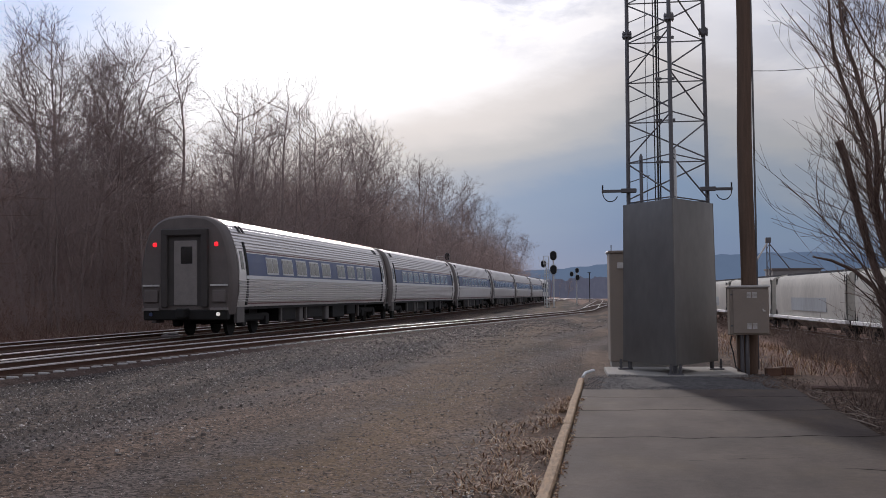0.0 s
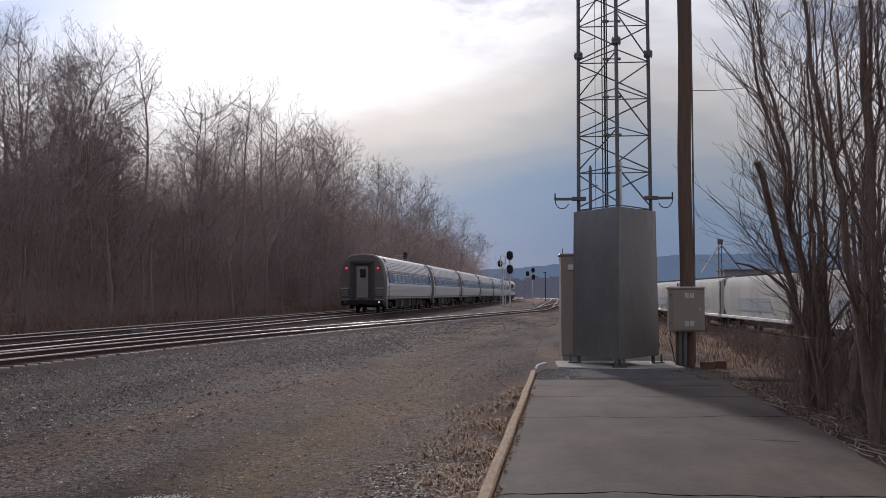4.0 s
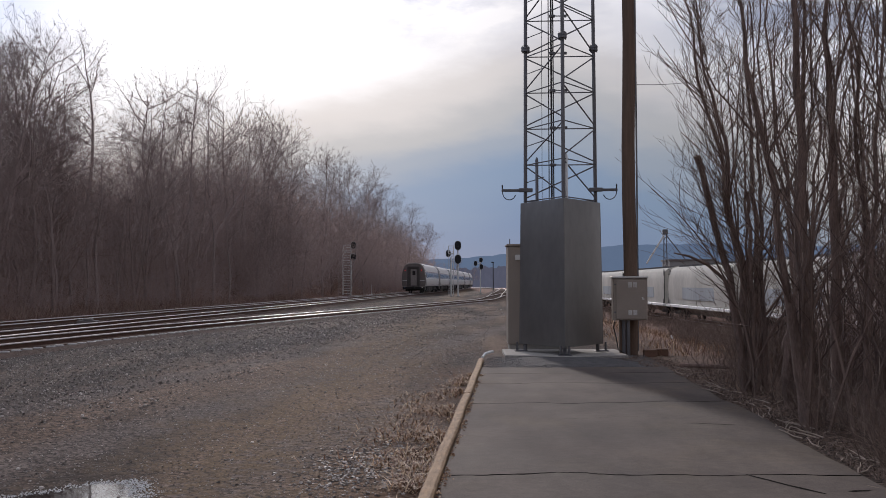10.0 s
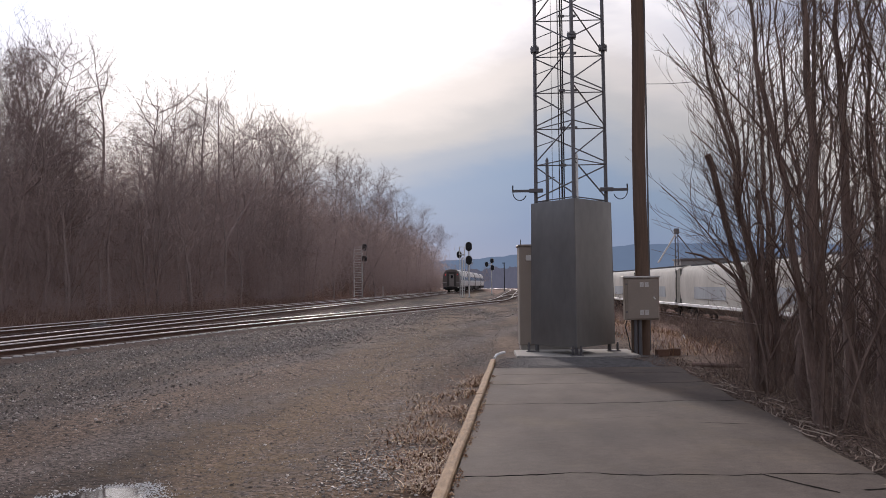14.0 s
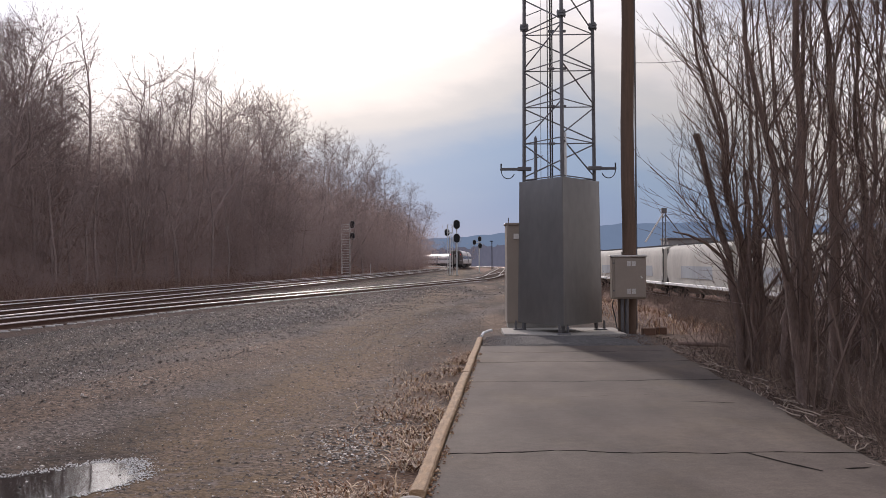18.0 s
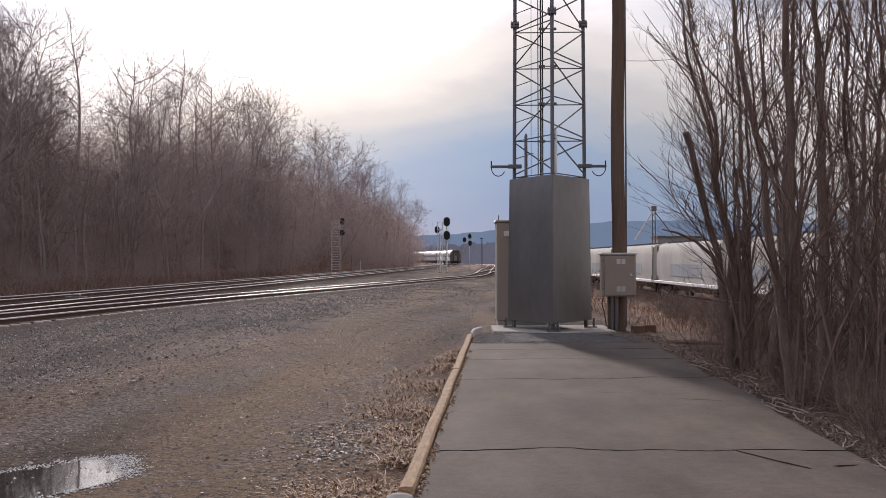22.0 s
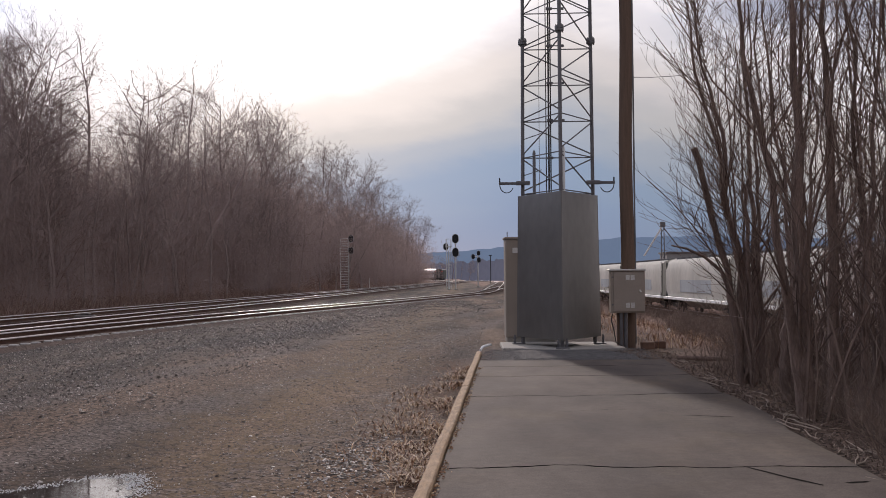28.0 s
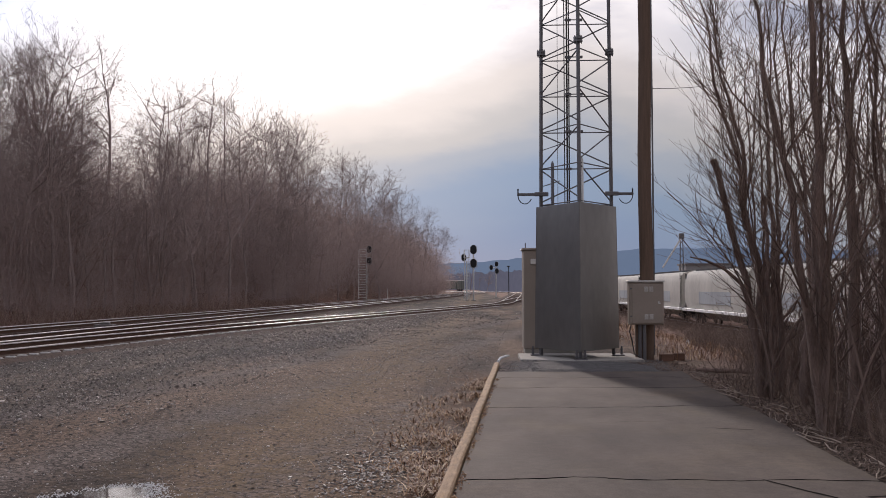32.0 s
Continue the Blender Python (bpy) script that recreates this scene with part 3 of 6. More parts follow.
def slab_row(line, drop=0.0):
    """A row of the slab from kerb to verge: line(u) is its y, drop its depth under the worn surface."""
    row = []
    for u in ACROSS:
        y = line(u)
        xa, xb = kerb_x(y) + 0.062, kerb_x(y) + 3.55 + 0.07 * noise.noise((0, y * 1.3, 5)) + 0.12 * noise.noise((1, y * 0.35, 9))
        row.append((xa + (xb - xa) * u, y, 0.006 * noise.noise((u * 7.2, y * 0.7, 2)) - drop))
    first, last = row[0], row[-1]
    return [(first[0], first[1], -0.12)] + row + [(last[0] + 0.03, last[1], -0.12)]


def crack_line(y, wide, seed, lean):
    def at(u, side=0.0):
        w = wide * (0.8 + 0.3 * noise.noise((u * 11, seed, 0.5)) + 0.5 * noise.noise((u * 34, seed, 1.5)))
        return y + lean * (u - 0.5) + 0.18 * noise.noise((u * 2.6, seed, 3.5)) + 0.09 * noise.noise((u * 9, seed, 5.5)) + 0.02 * noise.noise((u * 40, seed, 7.5)) + side * max(0.25 * wide, w)
    return at


# the slab in strips, with an open gap between each two
gaps = [crack_line(5.6, 0.014, 7, 0.2), crack_line(9.0, 0.022, 1, -0.05), crack_line(14.5, 0.019, 2, 0.2), crack_line(17.25, 0.017, 3, 0.1), crack_line(19.15, 0.016, 6, -0.1)]
slab = Shape()
for k in range(len(gaps) + 1):
    y0 = max(gaps[k - 1](u) for u in ACROSS) + 0.2 if k else -6.0
    y1 = min(gaps[k](u) for u in ACROSS) - 0.2 if k < len(gaps) else 20.55
    n = max(1, round((y1 - y0) / 0.6))
    rows = [slab_row(lambda u, y=y0 + (y1 - y0) * i / n: y) for i in range(n + 1)]
    if k:
        rows.insert(0, slab_row(lambda u, g=gaps[k - 1]: g(u, 1)))
    if k < len(gaps):
        rows.append(slab_row(lambda u, g=gaps[k]: g(u, -1)))
        slab.loft([slab_row(lambda u, g=gaps[k], o=o: g(u, o), d) for o, d in ((-1, 0), (-0.8, 0.035), (0.8, 0.035), (1, 0))], 1)
    else:
        rows.append(slab_row(lambda u: 20.56, 0.12))
    slab.loft(rows)
pavement = solid("pavement", slab, [ASPHALT, CRACKDARK], "worn grey asphalt platform with cracks across it", "pavement", kind="structure", smooth=True)

timbers = thing("timber_kerb", pose(0, 0, 0), "weathered tan timber kerb along the platform edge", "kerb", kind="structure")
rk = random.Random(14)
for y0, y1 in ((-4.0, 1.0), (1.03, 4.0), (4.03, 6.9), (7.38, 15.4), (15.43, 22.5)):
    rows = []
    n = int((y1 - y0) / 0.16)
    for i in range(n + 1):
        v = (y1 - y0) * i / n
        w, h = 0.054 + rk.uniform(-0.002, 0.002), 0.045 + rk.uniform(-0.005, 0.004)
        c = 0.016 + rk.uniform(-0.003, 0.004)
        o = 0.004 * math.sin(v * 1.7)
        rows.append([(o - w, v, -0.14), (o - w, v, h - c), (o - w + c, v, h), (o, v, h + rk.uniform(-0.003, 0.003)), (o + w - c, v, h), (o + w, v, h - c), (o + w, v, -0.14)])
    o = part("timber", Shape().loft(rows[::-1], closed=True, ends=True), TIMBER, timbers)
    o.matrix_basis = pose(kerb_x(y0), y0, 0, 0, 0, -math.degrees(math.atan(KS)) + random.uniform(-0.15, 0.15))


# short cracks in the platform
def crack(y, x0, x1, wide, seed, lean=0.0):
    """A jagged gap in the asphalt: flat strip, its shade and dirt painted dark."""
    r = random.Random(seed)
    n = int((x1 - x0) / 0.05)
    mid, rows = 0.0, []
    for i in range(n + 1):
        u = i / n
        mid = mid * 0.97 + r.uniform(-0.014, 0.014)
        w = wide * (0.75 + 0.5 * noise.noise((u * (x1 - x0) * 3.1, seed, 0.5))) * r.uniform(0.8, 1.15) * min(1, 6 * u + 0.2, 6 * (1 - u) + 0.2)
        x = x0 + (x1 - x0) * u
        at = y + mid + lean * u
        z = 0.006 * noise.noise(((x - kerb_x(at) - 0.062) / 3.49 * 7.2, at * 0.7, 2)) + 0.0025
        rows.append([(x, at - w, z), (x + 0.02, at + w * r.uniform(0.4, 1.0), z)])
    return Shape().loft(rows[::-1])


# the last strip stands for a dark blotch on the asphalt
for y, a, b, w, sd, ln in ((9.04, 2.58, 2.95, 0.035, 4, -0.85), (12.7, 1.2, 2.4, 0.010, 5, 0.3), (12.3, 2.6, 3.15, 0.014, 8, -0.1), (8.3, 3.2, 3.42, 0.035, 10, 0.05)):
    part("crack", crack(y, kerb_x(y) + a, kerb_x(y) + b, w, sd, ln), CRACKDARK, pavement)

# puddle in the lot
def puddle(cx, cy, rx, ry, turn, seed):
    ring, inner = [], []
    for i in range(60):
        a = 2 * math.pi * i / 60
        k = 1 + 0.42 * noise.noise((math.cos(a) * 1.5, math.sin(a) * 1.5, seed)) + 0.22 * noise.noise((math.cos(a) * 5, math.sin(a) * 5, seed))
        x, y = rx * k * math.cos(a), ry * k * math.sin(a)
        ring.append((cx + x * math.cos(turn) - y * math.sin(turn), cy + x * math.sin(turn) + y * math.cos(turn), 0.0))
    s = Shape()
    s.add(ring, [tuple(range(60))])
    return s


def wet_top(s):
    top = max(level(x, y) for x, y, _ in s.v)
    s.v = [(x, y, top + 0.004) for x, y, _ in s.v]
    return s


solid("puddle", wet_top(puddle(-3.2, 7.7, 1.35, 0.46, radians(62), 3)), WATER, "shallow muddy puddle mirroring the sky", "puddle")

# loose stones on the lot
def chip(s, r, x, y, z, k):
    """A crushed stone: an uneven block with a tilted top."""
    a = r.uniform(0, 6.28)
    w, d, h = k * r.uniform(0.7, 1.2), k * r.uniform(0.6, 1.1), k * r.uniform(0.45, 0.95)
    tx, ty = r.uniform(-0.25, 0.25) * h, r.uniform(-0.25, 0.25) * h
    c, n = math.cos(a), math.sin(a)
    v = []
    for q, up in ((1.0, 0), (0.72, 1)):
        for ex, ey in ((-1, -1), (1, -1), (1, 1), (-1, 1)):
            px, py = ex * w * q, ey * d * q * r.uniform(0.8, 1.15)
            v.append((x + px * c - py * n, y + px * n + py * c, z + (h + ex * tx + ey * ty if up else -0.2 * h)))
    s.add(v, [(4, 5, 6, 7), (0, 1, 5, 4), (1, 2, 6, 5), (2, 3, 7, 6), (3, 0, 4, 7)])


def pebbles():
    r = random.Random(4)
    s = Shape()
    for i in range(28000):
        if i % 2:
            y = 9 + 62 * r.random() ** 1.9
            x = side_a(y) + 6.2 + 0.145 * max(0, y - 27) + 8.0 * r.random() ** 1.3
            k = r.uniform(0.008, 0.024) * (0.7 + 0.012 * y)
        else:
            y = 5.5 + 40 * r.random() ** 2.0
            x = kerb_x(y) - 0.15 - (9 + 0.06 * y) * r.random()
            k = r.uniform(0.004, 0.0125) * (0.8 + 0.02 * y)
        if noise.noise((x * 0.7, y * 0.3, 21)) + 0.5 * noise.noise((x * 2.1, y * 1.2, 4)) + r.uniform(-0.45, 0.45) > -0.05:
            chip(s, r, x, y, level(x, y), k * r.choice((0.7, 0.9, 1.0, 1.5)))
    return s


def grit():
    """Small sharp gravel over the lot: four-sided points."""
    r = random.Random(41)
    v, f, n = [], [], 0
    while n < 66000:
        y = 5.2 + 30 * r.random() ** 1.7 if n < 50000 else 24 + 48 * r.random() ** 1.2
        x = kerb_x(y) - 0.12 - (5.5 + 0.32 * y) * r.random() ** 0.9
        if noise.noise((x * 0.5, y * 0.22, 51)) + r.uniform(-0.6, 0.6) < -0.12:
            continue
        k = r.uniform(0.005, 0.0125) * (0.75 + 0.035 * y)
        a, z = r.uniform(0, 6.28), level(x, y)
        c, d = k * math.cos(a), k * math.sin(a)
        q = r.uniform(0.6, 1.0)
        v += [(x + c, y + d, z), (x - d * q, y + c * q, z), (x - c, y - d, z), (x + d * q, y - c * q, z), (x + r.uniform(-0.4, 0.4) * k, y + r.uniform(-0.4, 0.4) * k, z + k * r.uniform(0.4, 0.9))]
        f += [(5 * n + i, 5 * n + (i + 1) % 4, 5 * n + 4) for i in range(4)]
        n += 1
    s = Shape()
    s.v, s.f, s.m = v, f, [0] * len(f)
    return s


def spilt_ballast():
    """Coarse broken stone spilt from the siding over the edge of the lot."""
    r = random.Random(43)
    s = Shape()
    n = 0
    while n < 13000:
        y = 10 + 62 * r.random() ** 1.5
        near = -7.3 + 0.12 * y
        x = near - (near - side_a(y) - 6.6) * r.random() ** 1.15 + r.gauss(0, 0.35)
        if x < side_a(y) + 6.3 or noise.noise((x * 0.6, y * 0.3, 61)) + r.uniform(-0.7, 0.7) < -0.15:
            continue
        k = r.uniform(0.014, 0.034) * (0.75 + 0.012 * y)
        a, z = r.uniform(0, 6.28), level(x, y) - 0.2 * k
        c, d, q = k * math.cos(a), k * math.sin(a), r.uniform(0.6, 1.0)
        e = r.uniform(0.6, 1.3) * k
        s.add([(x + c, y + d, z), (x - d * q, y + c * q, z), (x - c, y - d, z), (x + d * q, y - c * q, z), (x + 0.6 * c, y + 0.5 * d, z + e), (x - 0.5 * d, y + 0.5 * c, z + e * r.uniform(0.6, 1.0)), (x - 0.4 * c, y - 0.5 * d, z + e * r.uniform(0.4, 0.9))], [(0, 1, 5, 4), (1, 2, 6, 5), (2, 3, 6), (3, 0, 4, 6), (4, 5, 6)])
        n += 1
    # along the tie ends
    for i in range(2600):
        p = LINE_C[r.randrange(len(LINE_C))]
        if not 8 < p[1] < 75:
            continue
        o = r.uniform(1.36, 2.1)
        x, y = p[0] + o, p[1] + r.uniform(-1.5, 1.5)
        z = RAIL_Z - 0.16 - 0.35 * max(0.0, min(0.4, o - 1.4)) - 0.01
        k = r.uniform(0.018, 0.04)
        a, e = r.uniform(0, 6.28), r.uniform(0.6, 1.3) * k
        c, d = k * math.cos(a), k * math.sin(a)
        s.add([(x + c, y + d, z), (x - d, y + c, z), (x - c, y - d, z), (x + d, y - c, z), (x + 0.3 * c, y, z + e)], [(0, 1, 4), (1, 2, 4), (2, 3, 4), (3, 0, 4)])
    return s


def rim_stones():
    """Pale washed grit round the puddle."""
    r = random.Random(9)
    s = Shape()
    for x0, y0, _ in puddle(-3.2, 7.7, 1.35, 0.46, radians(62), 3).v:
        for i in range(30):
            k = r.uniform(0.004, 0.010)
            f = 1.0 + abs(r.gauss(0, 0.05))
            x, y = -3.2 + (x0 + 3.2) * f + r.gauss(0, 0.04), 7.7 + (y0 - 7.7) * f + r.gauss(0, 0.04)
            z = level(x, y) + 0.004
            s.add([(x + k, y, z), (x - k * 0.4, y + k, z), (x - k, y - k * 0.5, z), (x + 0.2 * k, y - k, z), (x, y, z + k * 0.9)], [(0, 1, 4), (1, 2, 4), (2, 3, 4), (3, 0, 4)])
    return s


def stone_material():
    m = mat("loose_stone", (0.26, 0.25, 0.24), 0.62, 0, 0.5, 20, 90, 0.2, 0.004)
    n, l = m.node_tree.nodes, m.node_tree.links
    g = n.new("ShaderNodeNewGeometry")
    r = n.new("ShaderNodeValToRGB")
    e = r.color_ramp.elements
    e[0].color, e[1].color = (0.062, 0.050, 0.043, 1), (0.62, 0.55, 0.50, 1)
    e[1].position = 1.0
    e.new(0.84).color = (0.225, 0.186, 0.162, 1)
    l.new(g.outputs["Random Per Island"], r.inputs[0])
    l.new(r.outputs[0], n["Principled BSDF"].inputs["Base Color"])
    return m


solid("lot_gravel", grit(), stone_material(), "small sharp grey and brown gravel over the lot", "gravel", kind="stuff")
solid("spilt_ballast", spilt_ballast(), bpy.data.materials["loose_stone"], "coarse broken grey ballast spilt beside the siding", "ballast", kind="stuff")
solid("loose_stones", pebbles(), bpy.data.materials["loose_stone"], "loose grey ballast stones strewn over the lot", "stones", kind="stuff")

by_rim = mat("washed_grit", (0.62, 0.60, 0.57), 0.4, 0, 0.4, 20, 90, 0.2, 0.004)
solid("puddle_grit", rim_stones(), by_rim, "pale wet grit round the puddle", "stones", kind="stuff")

# crushed stone between the asphalt's end and the mast's pad
apron = Shape()
rows_a = []
for j in range(13):
    y = 20.4 + 0.26 * j
    row = []
    for i in range(15):
        u = i / 14
        x = kerb_x(y) + 0.12 + (3.3 - 0.10 * max(0, j - 7)) * u
        rim = min(1.0, 4 * u, 4 * (1 - u), j / 2, (12 - j) / 2)
        row.append((x, y, -0.05 + 0.075 * rim + 0.02 * noise.noise((x * 2, y * 2, 7))))
    rows_a.append(row)
apron.loft(rows_a[::-1])
CRUSHED = mat("crushed_stone", (0.105, 0.098, 0.095), 0.9, 0, 0.7, 9, 34, 1.0, 0.05, spec=0.2)
solid("gravel_apron", apron, CRUSHED, "dark grey crushed stone before the mast's pad", "gravel", kind="structure")


def apron_stones():
    r = random.Random(12)
    s = Shape()
    for i in range(2600):
        y = 20.3 + 3.3 * r.random()
        x = kerb_x(y) + 0.1 + 3.45 * r.random()
        k = r.uniform(0.005, 0.013)
        chip(s, r, x, y, 0.012, k)
    return s


solid("apron_stones", apron_stones(), mat("apron_stone", (0.14, 0.13, 0.128), 0.85, 0, 0.6, 9, 40, 0.3, 0.005), "loose crushed stones before the mast's pad", "stones", kind="stuff")
# ---- radio mast with its climbing guard ----
MAST = Vector((2.50, 24.45, 0.0))
MAST_TURN = -3.0


def corner(k, size, z):
    """Corner k of the mast's triangle (0 towards the platform) of the given side at height z."""
    a = radians(-90 + 120 * k + MAST_TURN)
    r = size / math.sqrt(3)
    return Vector((r * math.cos(a), r * math.sin(a), z))


pad = Shape()
ring = [(-1.33, -0.72), (-0.2, -1.2), (0.25, -1.22), (1.35, -0.85), (1.4, 1.3), (-1.3, 1.4)]
pad.loft([[(x * 1.01, y * 1.01, -0.1) for x, y in ring], [(x, y, 0.012) for x, y in ring], [(x * 0.985, y * 0.985, 0.025) for x, y in ring]], closed=True, ends=True)
solid("concrete_pad", pad, CONCRETE, "pale concrete pad under the mast", "pad", kind="structure", m=pose(*MAST))

mast = thing("radio_mast", pose(*MAST), "three-legged lattice radio mast of galvanised steel tubes", "radio mast")
TOP = 19.0


def side_at(z):
    return 1.66 - 0.012 * z


for k in range(3):
    leg = Shape().tube([corner(k, side_at(0.06), 0.06), corner(k, side_at(TOP), TOP)], [0.044, 0.036], 8)
    lo = part("leg", leg, GALV, mast, smooth=True)
    for z in (7.05, 13.1):
        p = corner(k, side_at(z), z)
        fl = Shape().disc((p.x, p.y, z - 0.03), (0, 0, 1), 0.10, 0.05, 8).disc((p.x, p.y, z + 0.03), (0, 0, 1), 0.10, 0.05, 8)
        for q in range(6):
            a = q * math.pi / 3
            fl.tube([(p.x + 0.075 * math.cos(a), p.y + 0.075 * math.sin(a), z - 0.09), (p.x + 0.075 * math.cos(a), p.y + 0.075 * math.sin(a), z + 0.09)], 0.014, 5)
        part("flange", fl, GALV, lo)
bay, FOOT = 0.843, 1.0
n_bays = int((TOP - FOOT) / bay)
for k in range(3):
    a, b = k, (k + 1) % 3
    for i in range(n_bays):
        z0, z1 = FOOT + i * bay, FOOT + (i + 1) * bay
        p, q = corner(a, side_at(z0), z0), corner(b, side_at(z1), z1)
        if i % 2:
            p, q = corner(b, side_at(z0), z0), corner(a, side_at(z1), z1)
        part("brace", Shape().tube([p + Vector((0, 0, 0.04)), q - Vector((0, 0, 0.06))], 0.0165, 5), GALV, mast)
        part("girt", Shape().tube([corner(a, side_at(z1), z1 - 0.03), corner(b, side_at(z1), z1 - 0.03)], 0.014, 5), GALV, mast)
# feed cables on hangers behind the front leg
front = corner(0, side_at(4), 0)
for i, dx in enumerate((-0.20, -0.155, -0.26)):
    part("feed_cable", Shape().tube([(front.x + dx, front.y + 0.62, 0.5), (front.x + dx * 0.95, front.y + 0.6, TOP - 0.5)], (0.022, 0.016, 0.012)[i], 5), RUBBER, mast)
for i in range(n_bays):
    z = FOOT + (i + 1) * bay - 0.12
    part("cable_hanger", Shape().box(front.x - 0.24, front.y + 0.56, z - 0.03, front.x - 0.10, front.y + 0.60, z + 0.03, bevel=0.008).box(front.x + 0.02, front.y + 0.56, z - 0.03, front.x + 0.16, front.y + 0.60, z + 0.03, bevel=0.008).box(front.x - 0.22, front.y + 0.57, z - 0.008, front.x + 0.14, front.y + 0.59, z + 0.012), GALV, mast)
# climbing rail with its steps
cl = corner(2, side_at(4), 0)
part("safety_cable", Shape().tube([(cl.x + 0.37, cl.y - 0.2, 3.5), (cl.x + 0.40, cl.y - 0.22, TOP)], 0.006, 4), GALV, mast)
for i in range(n_bays):
    z = 1.4 + i * bay
    part("step_bar", Shape().tube([(cl.x, cl.y, z), (cl.x + 0.42, cl.y - 0.22, z + 0.12)], 0.010, 4), GALV, mast)
# the two short side arms with whip aerials and drip loops
for k, sx in ((2, -1), (1, 1)):
    p = corner(k, side_at(3.75), 3.75)
    arm = Shape().box(p.x - (0.56 if sx < 0 else 0.15), p.y - 0.11, 3.72, p.x + (0.15 if sx < 0 else 0.50), p.y - 0.05, 3.78, bevel=0.008)
    arm.box(p.x - 0.16, p.y - 0.13, 3.71, p.x + 0.16, p.y - 0.02, 3.80, bevel=0.01)
    ao = part("side_arm", arm, GALV, mast)
    tip = p.x + sx * (0.54 if sx < 0 else 0.48)
    part("whip_aerial", Shape().tube([(tip, p.y - 0.08, 3.72), (tip, p.y - 0.08, 3.88)], 0.016, 6), SIGBLACK, ao)
    loop = [(tip - sx * (0.16 - 0.16 * math.cos(a)), p.y - 0.08, 3.72 - 0.19 * math.sin(a)) for a in np.linspace(0, math.pi * 0.86, 10)]
    part("drip_loop", Shape().tube(loop, 0.011, 5), RUBBER, ao)
# two upright aerials above the guard
for x, z1, r, mt in ((-0.54, 4.43, 0.036, GALV), (0.02, 4.42, 0.045, SIGGREY)):
    p = (x, 0.18 if x < 0 else -0.78, 0)
    part("aerial_tube", Shape().tube([(p[0], p[1], 2.9), (p[0], p[1], z1), (p[0], p[1], z1 + 0.06)], [r, r, r * 0.3], 8), mt, mast, smooth=True)

guard = thing("climbing_guard", pose(*MAST), "dark sheet-metal climbing guard round the mast's foot", "mast guard")
for k in range(3):
    a, b = k, (k + 1) % 3
    lo0, lo1 = corner(a, 1.90, 0.20), corner(b, 1.90, 0.20)
    hi0, hi1 = corner(a, 1.80, 3.46), corner(b, 1.80, 3.46)
    out = ((lo0 + lo1) / 2)
    out.z = 0
    out = out.normalized() * 0.02
    s = Shape()
    # a sheet with folded edges, slightly dished
    rings = []
    for u in (0.0, 0.02, 0.25, 0.5, 0.75, 0.98, 1.0):
        col = []
        for v in (0.0, 0.01, 0.33, 0.66, 0.99, 1.0):
            p = (lo0.lerp(lo1, u)).lerp(hi0.lerp(hi1, u), v)
            dent = -0.010 * math.sin(math.pi * u) * math.sin(math.pi * v)
            rim = 0.012 if u in (0.0, 1.0) or v in (0.0, 1.0) else 0.02
            col.append(tuple(p + out * ((rim + dent) / 0.02)))
        rings.append(col)
    s.loft(rings)
    s.loft([[tuple(Vector(q) - out * 1.5) for q in r] for r in reversed(rings)])
    part("guard_sheet", s, SHROUD, guard, smooth=True)
    edge = Shape().tube([lo0 * 1.0 + Vector((0, 0, 0)), hi0], 0.022, 6)
    part("corner_seam", edge, SHROUD, guard)
    # foot with a clamped base plate
    c = corner(k, 1.86, 0.0)
    ft = Shape().box(c.x - 0.15, c.y - 0.09, 0.024, c.x + 0.15, c.y + 0.09, 0.05, bevel=0.006)
    for dx in (-0.09, 0.09):
        ft.tube([(c.x + dx, c.y, 0.05), (c.x + dx, c.y, 0.24)], 0.022, 6)
        ft.disc((c.x + dx, c.y, 0.085), (0, 0, 1), 0.036, 0.03, 6).disc((c.x + dx, c.y, 0.165), (0, 0, 1), 0.036, 0.03, 6)
    part("anchor_foot", ft, GALV, guard)

# ---- equipment cabinet behind the guard ----
cab = thing("equipment_cabinet", pose(1.36, 26.1, 0.0), "tall tan-grey steel equipment cabinet behind the mast", "cabinet")
part("body", Shape().box(0, 0, 0.12, 1.25, 0.85, 2.50, bevel=0.015), CABINET, cab)
part("roof", Shape().box(-0.03, -0.03, 2.50, 1.28, 0.88, 2.555, bevel=0.012), CABINET, cab)
part("plinth", Shape().box(0.03, 0.03, 0.0, 1.22, 0.82, 0.12), CONCRETE, cab)
part("vent_box", Shape().box(0.17, -0.04, 2.16, 0.30, 0.0, 2.29, bevel=0.008), VENT, cab)
part("lift_eye", Shape().tube([(0.05, 0.1, 2.555), (0.05, 0.1, 2.68)], 0.012, 5), GALV, cab)

# ---- utility pole and the service box on it ----
pole = thing("utility_pole", pose(4.07, 24.6, -0.05), "tall round brown wooden utility pole", "utility pole")
part("shaft", Shape().tube([(0.0 + 0.02 * math.sin(i * 1.3), 0, i * 1.2) for i in range(12)], [0.165 - 0.0035 * i for i in range(12)], 14), POLEWOOD, pole, smooth=True)
part("conduit", Shape().tube([(0.165, -0.06, 0.1), (0.16, -0.05, 4.4), (0.15, -0.05, 11.0)], 0.014, 6), GALV, pole)
part("ground_wire", Shape().tube([(0.19, 0.0, 1.6), (0.185, 0.0, 6.0), (0.17, 0.0, 12.5)], 0.007, 5), RUBBER, pole)

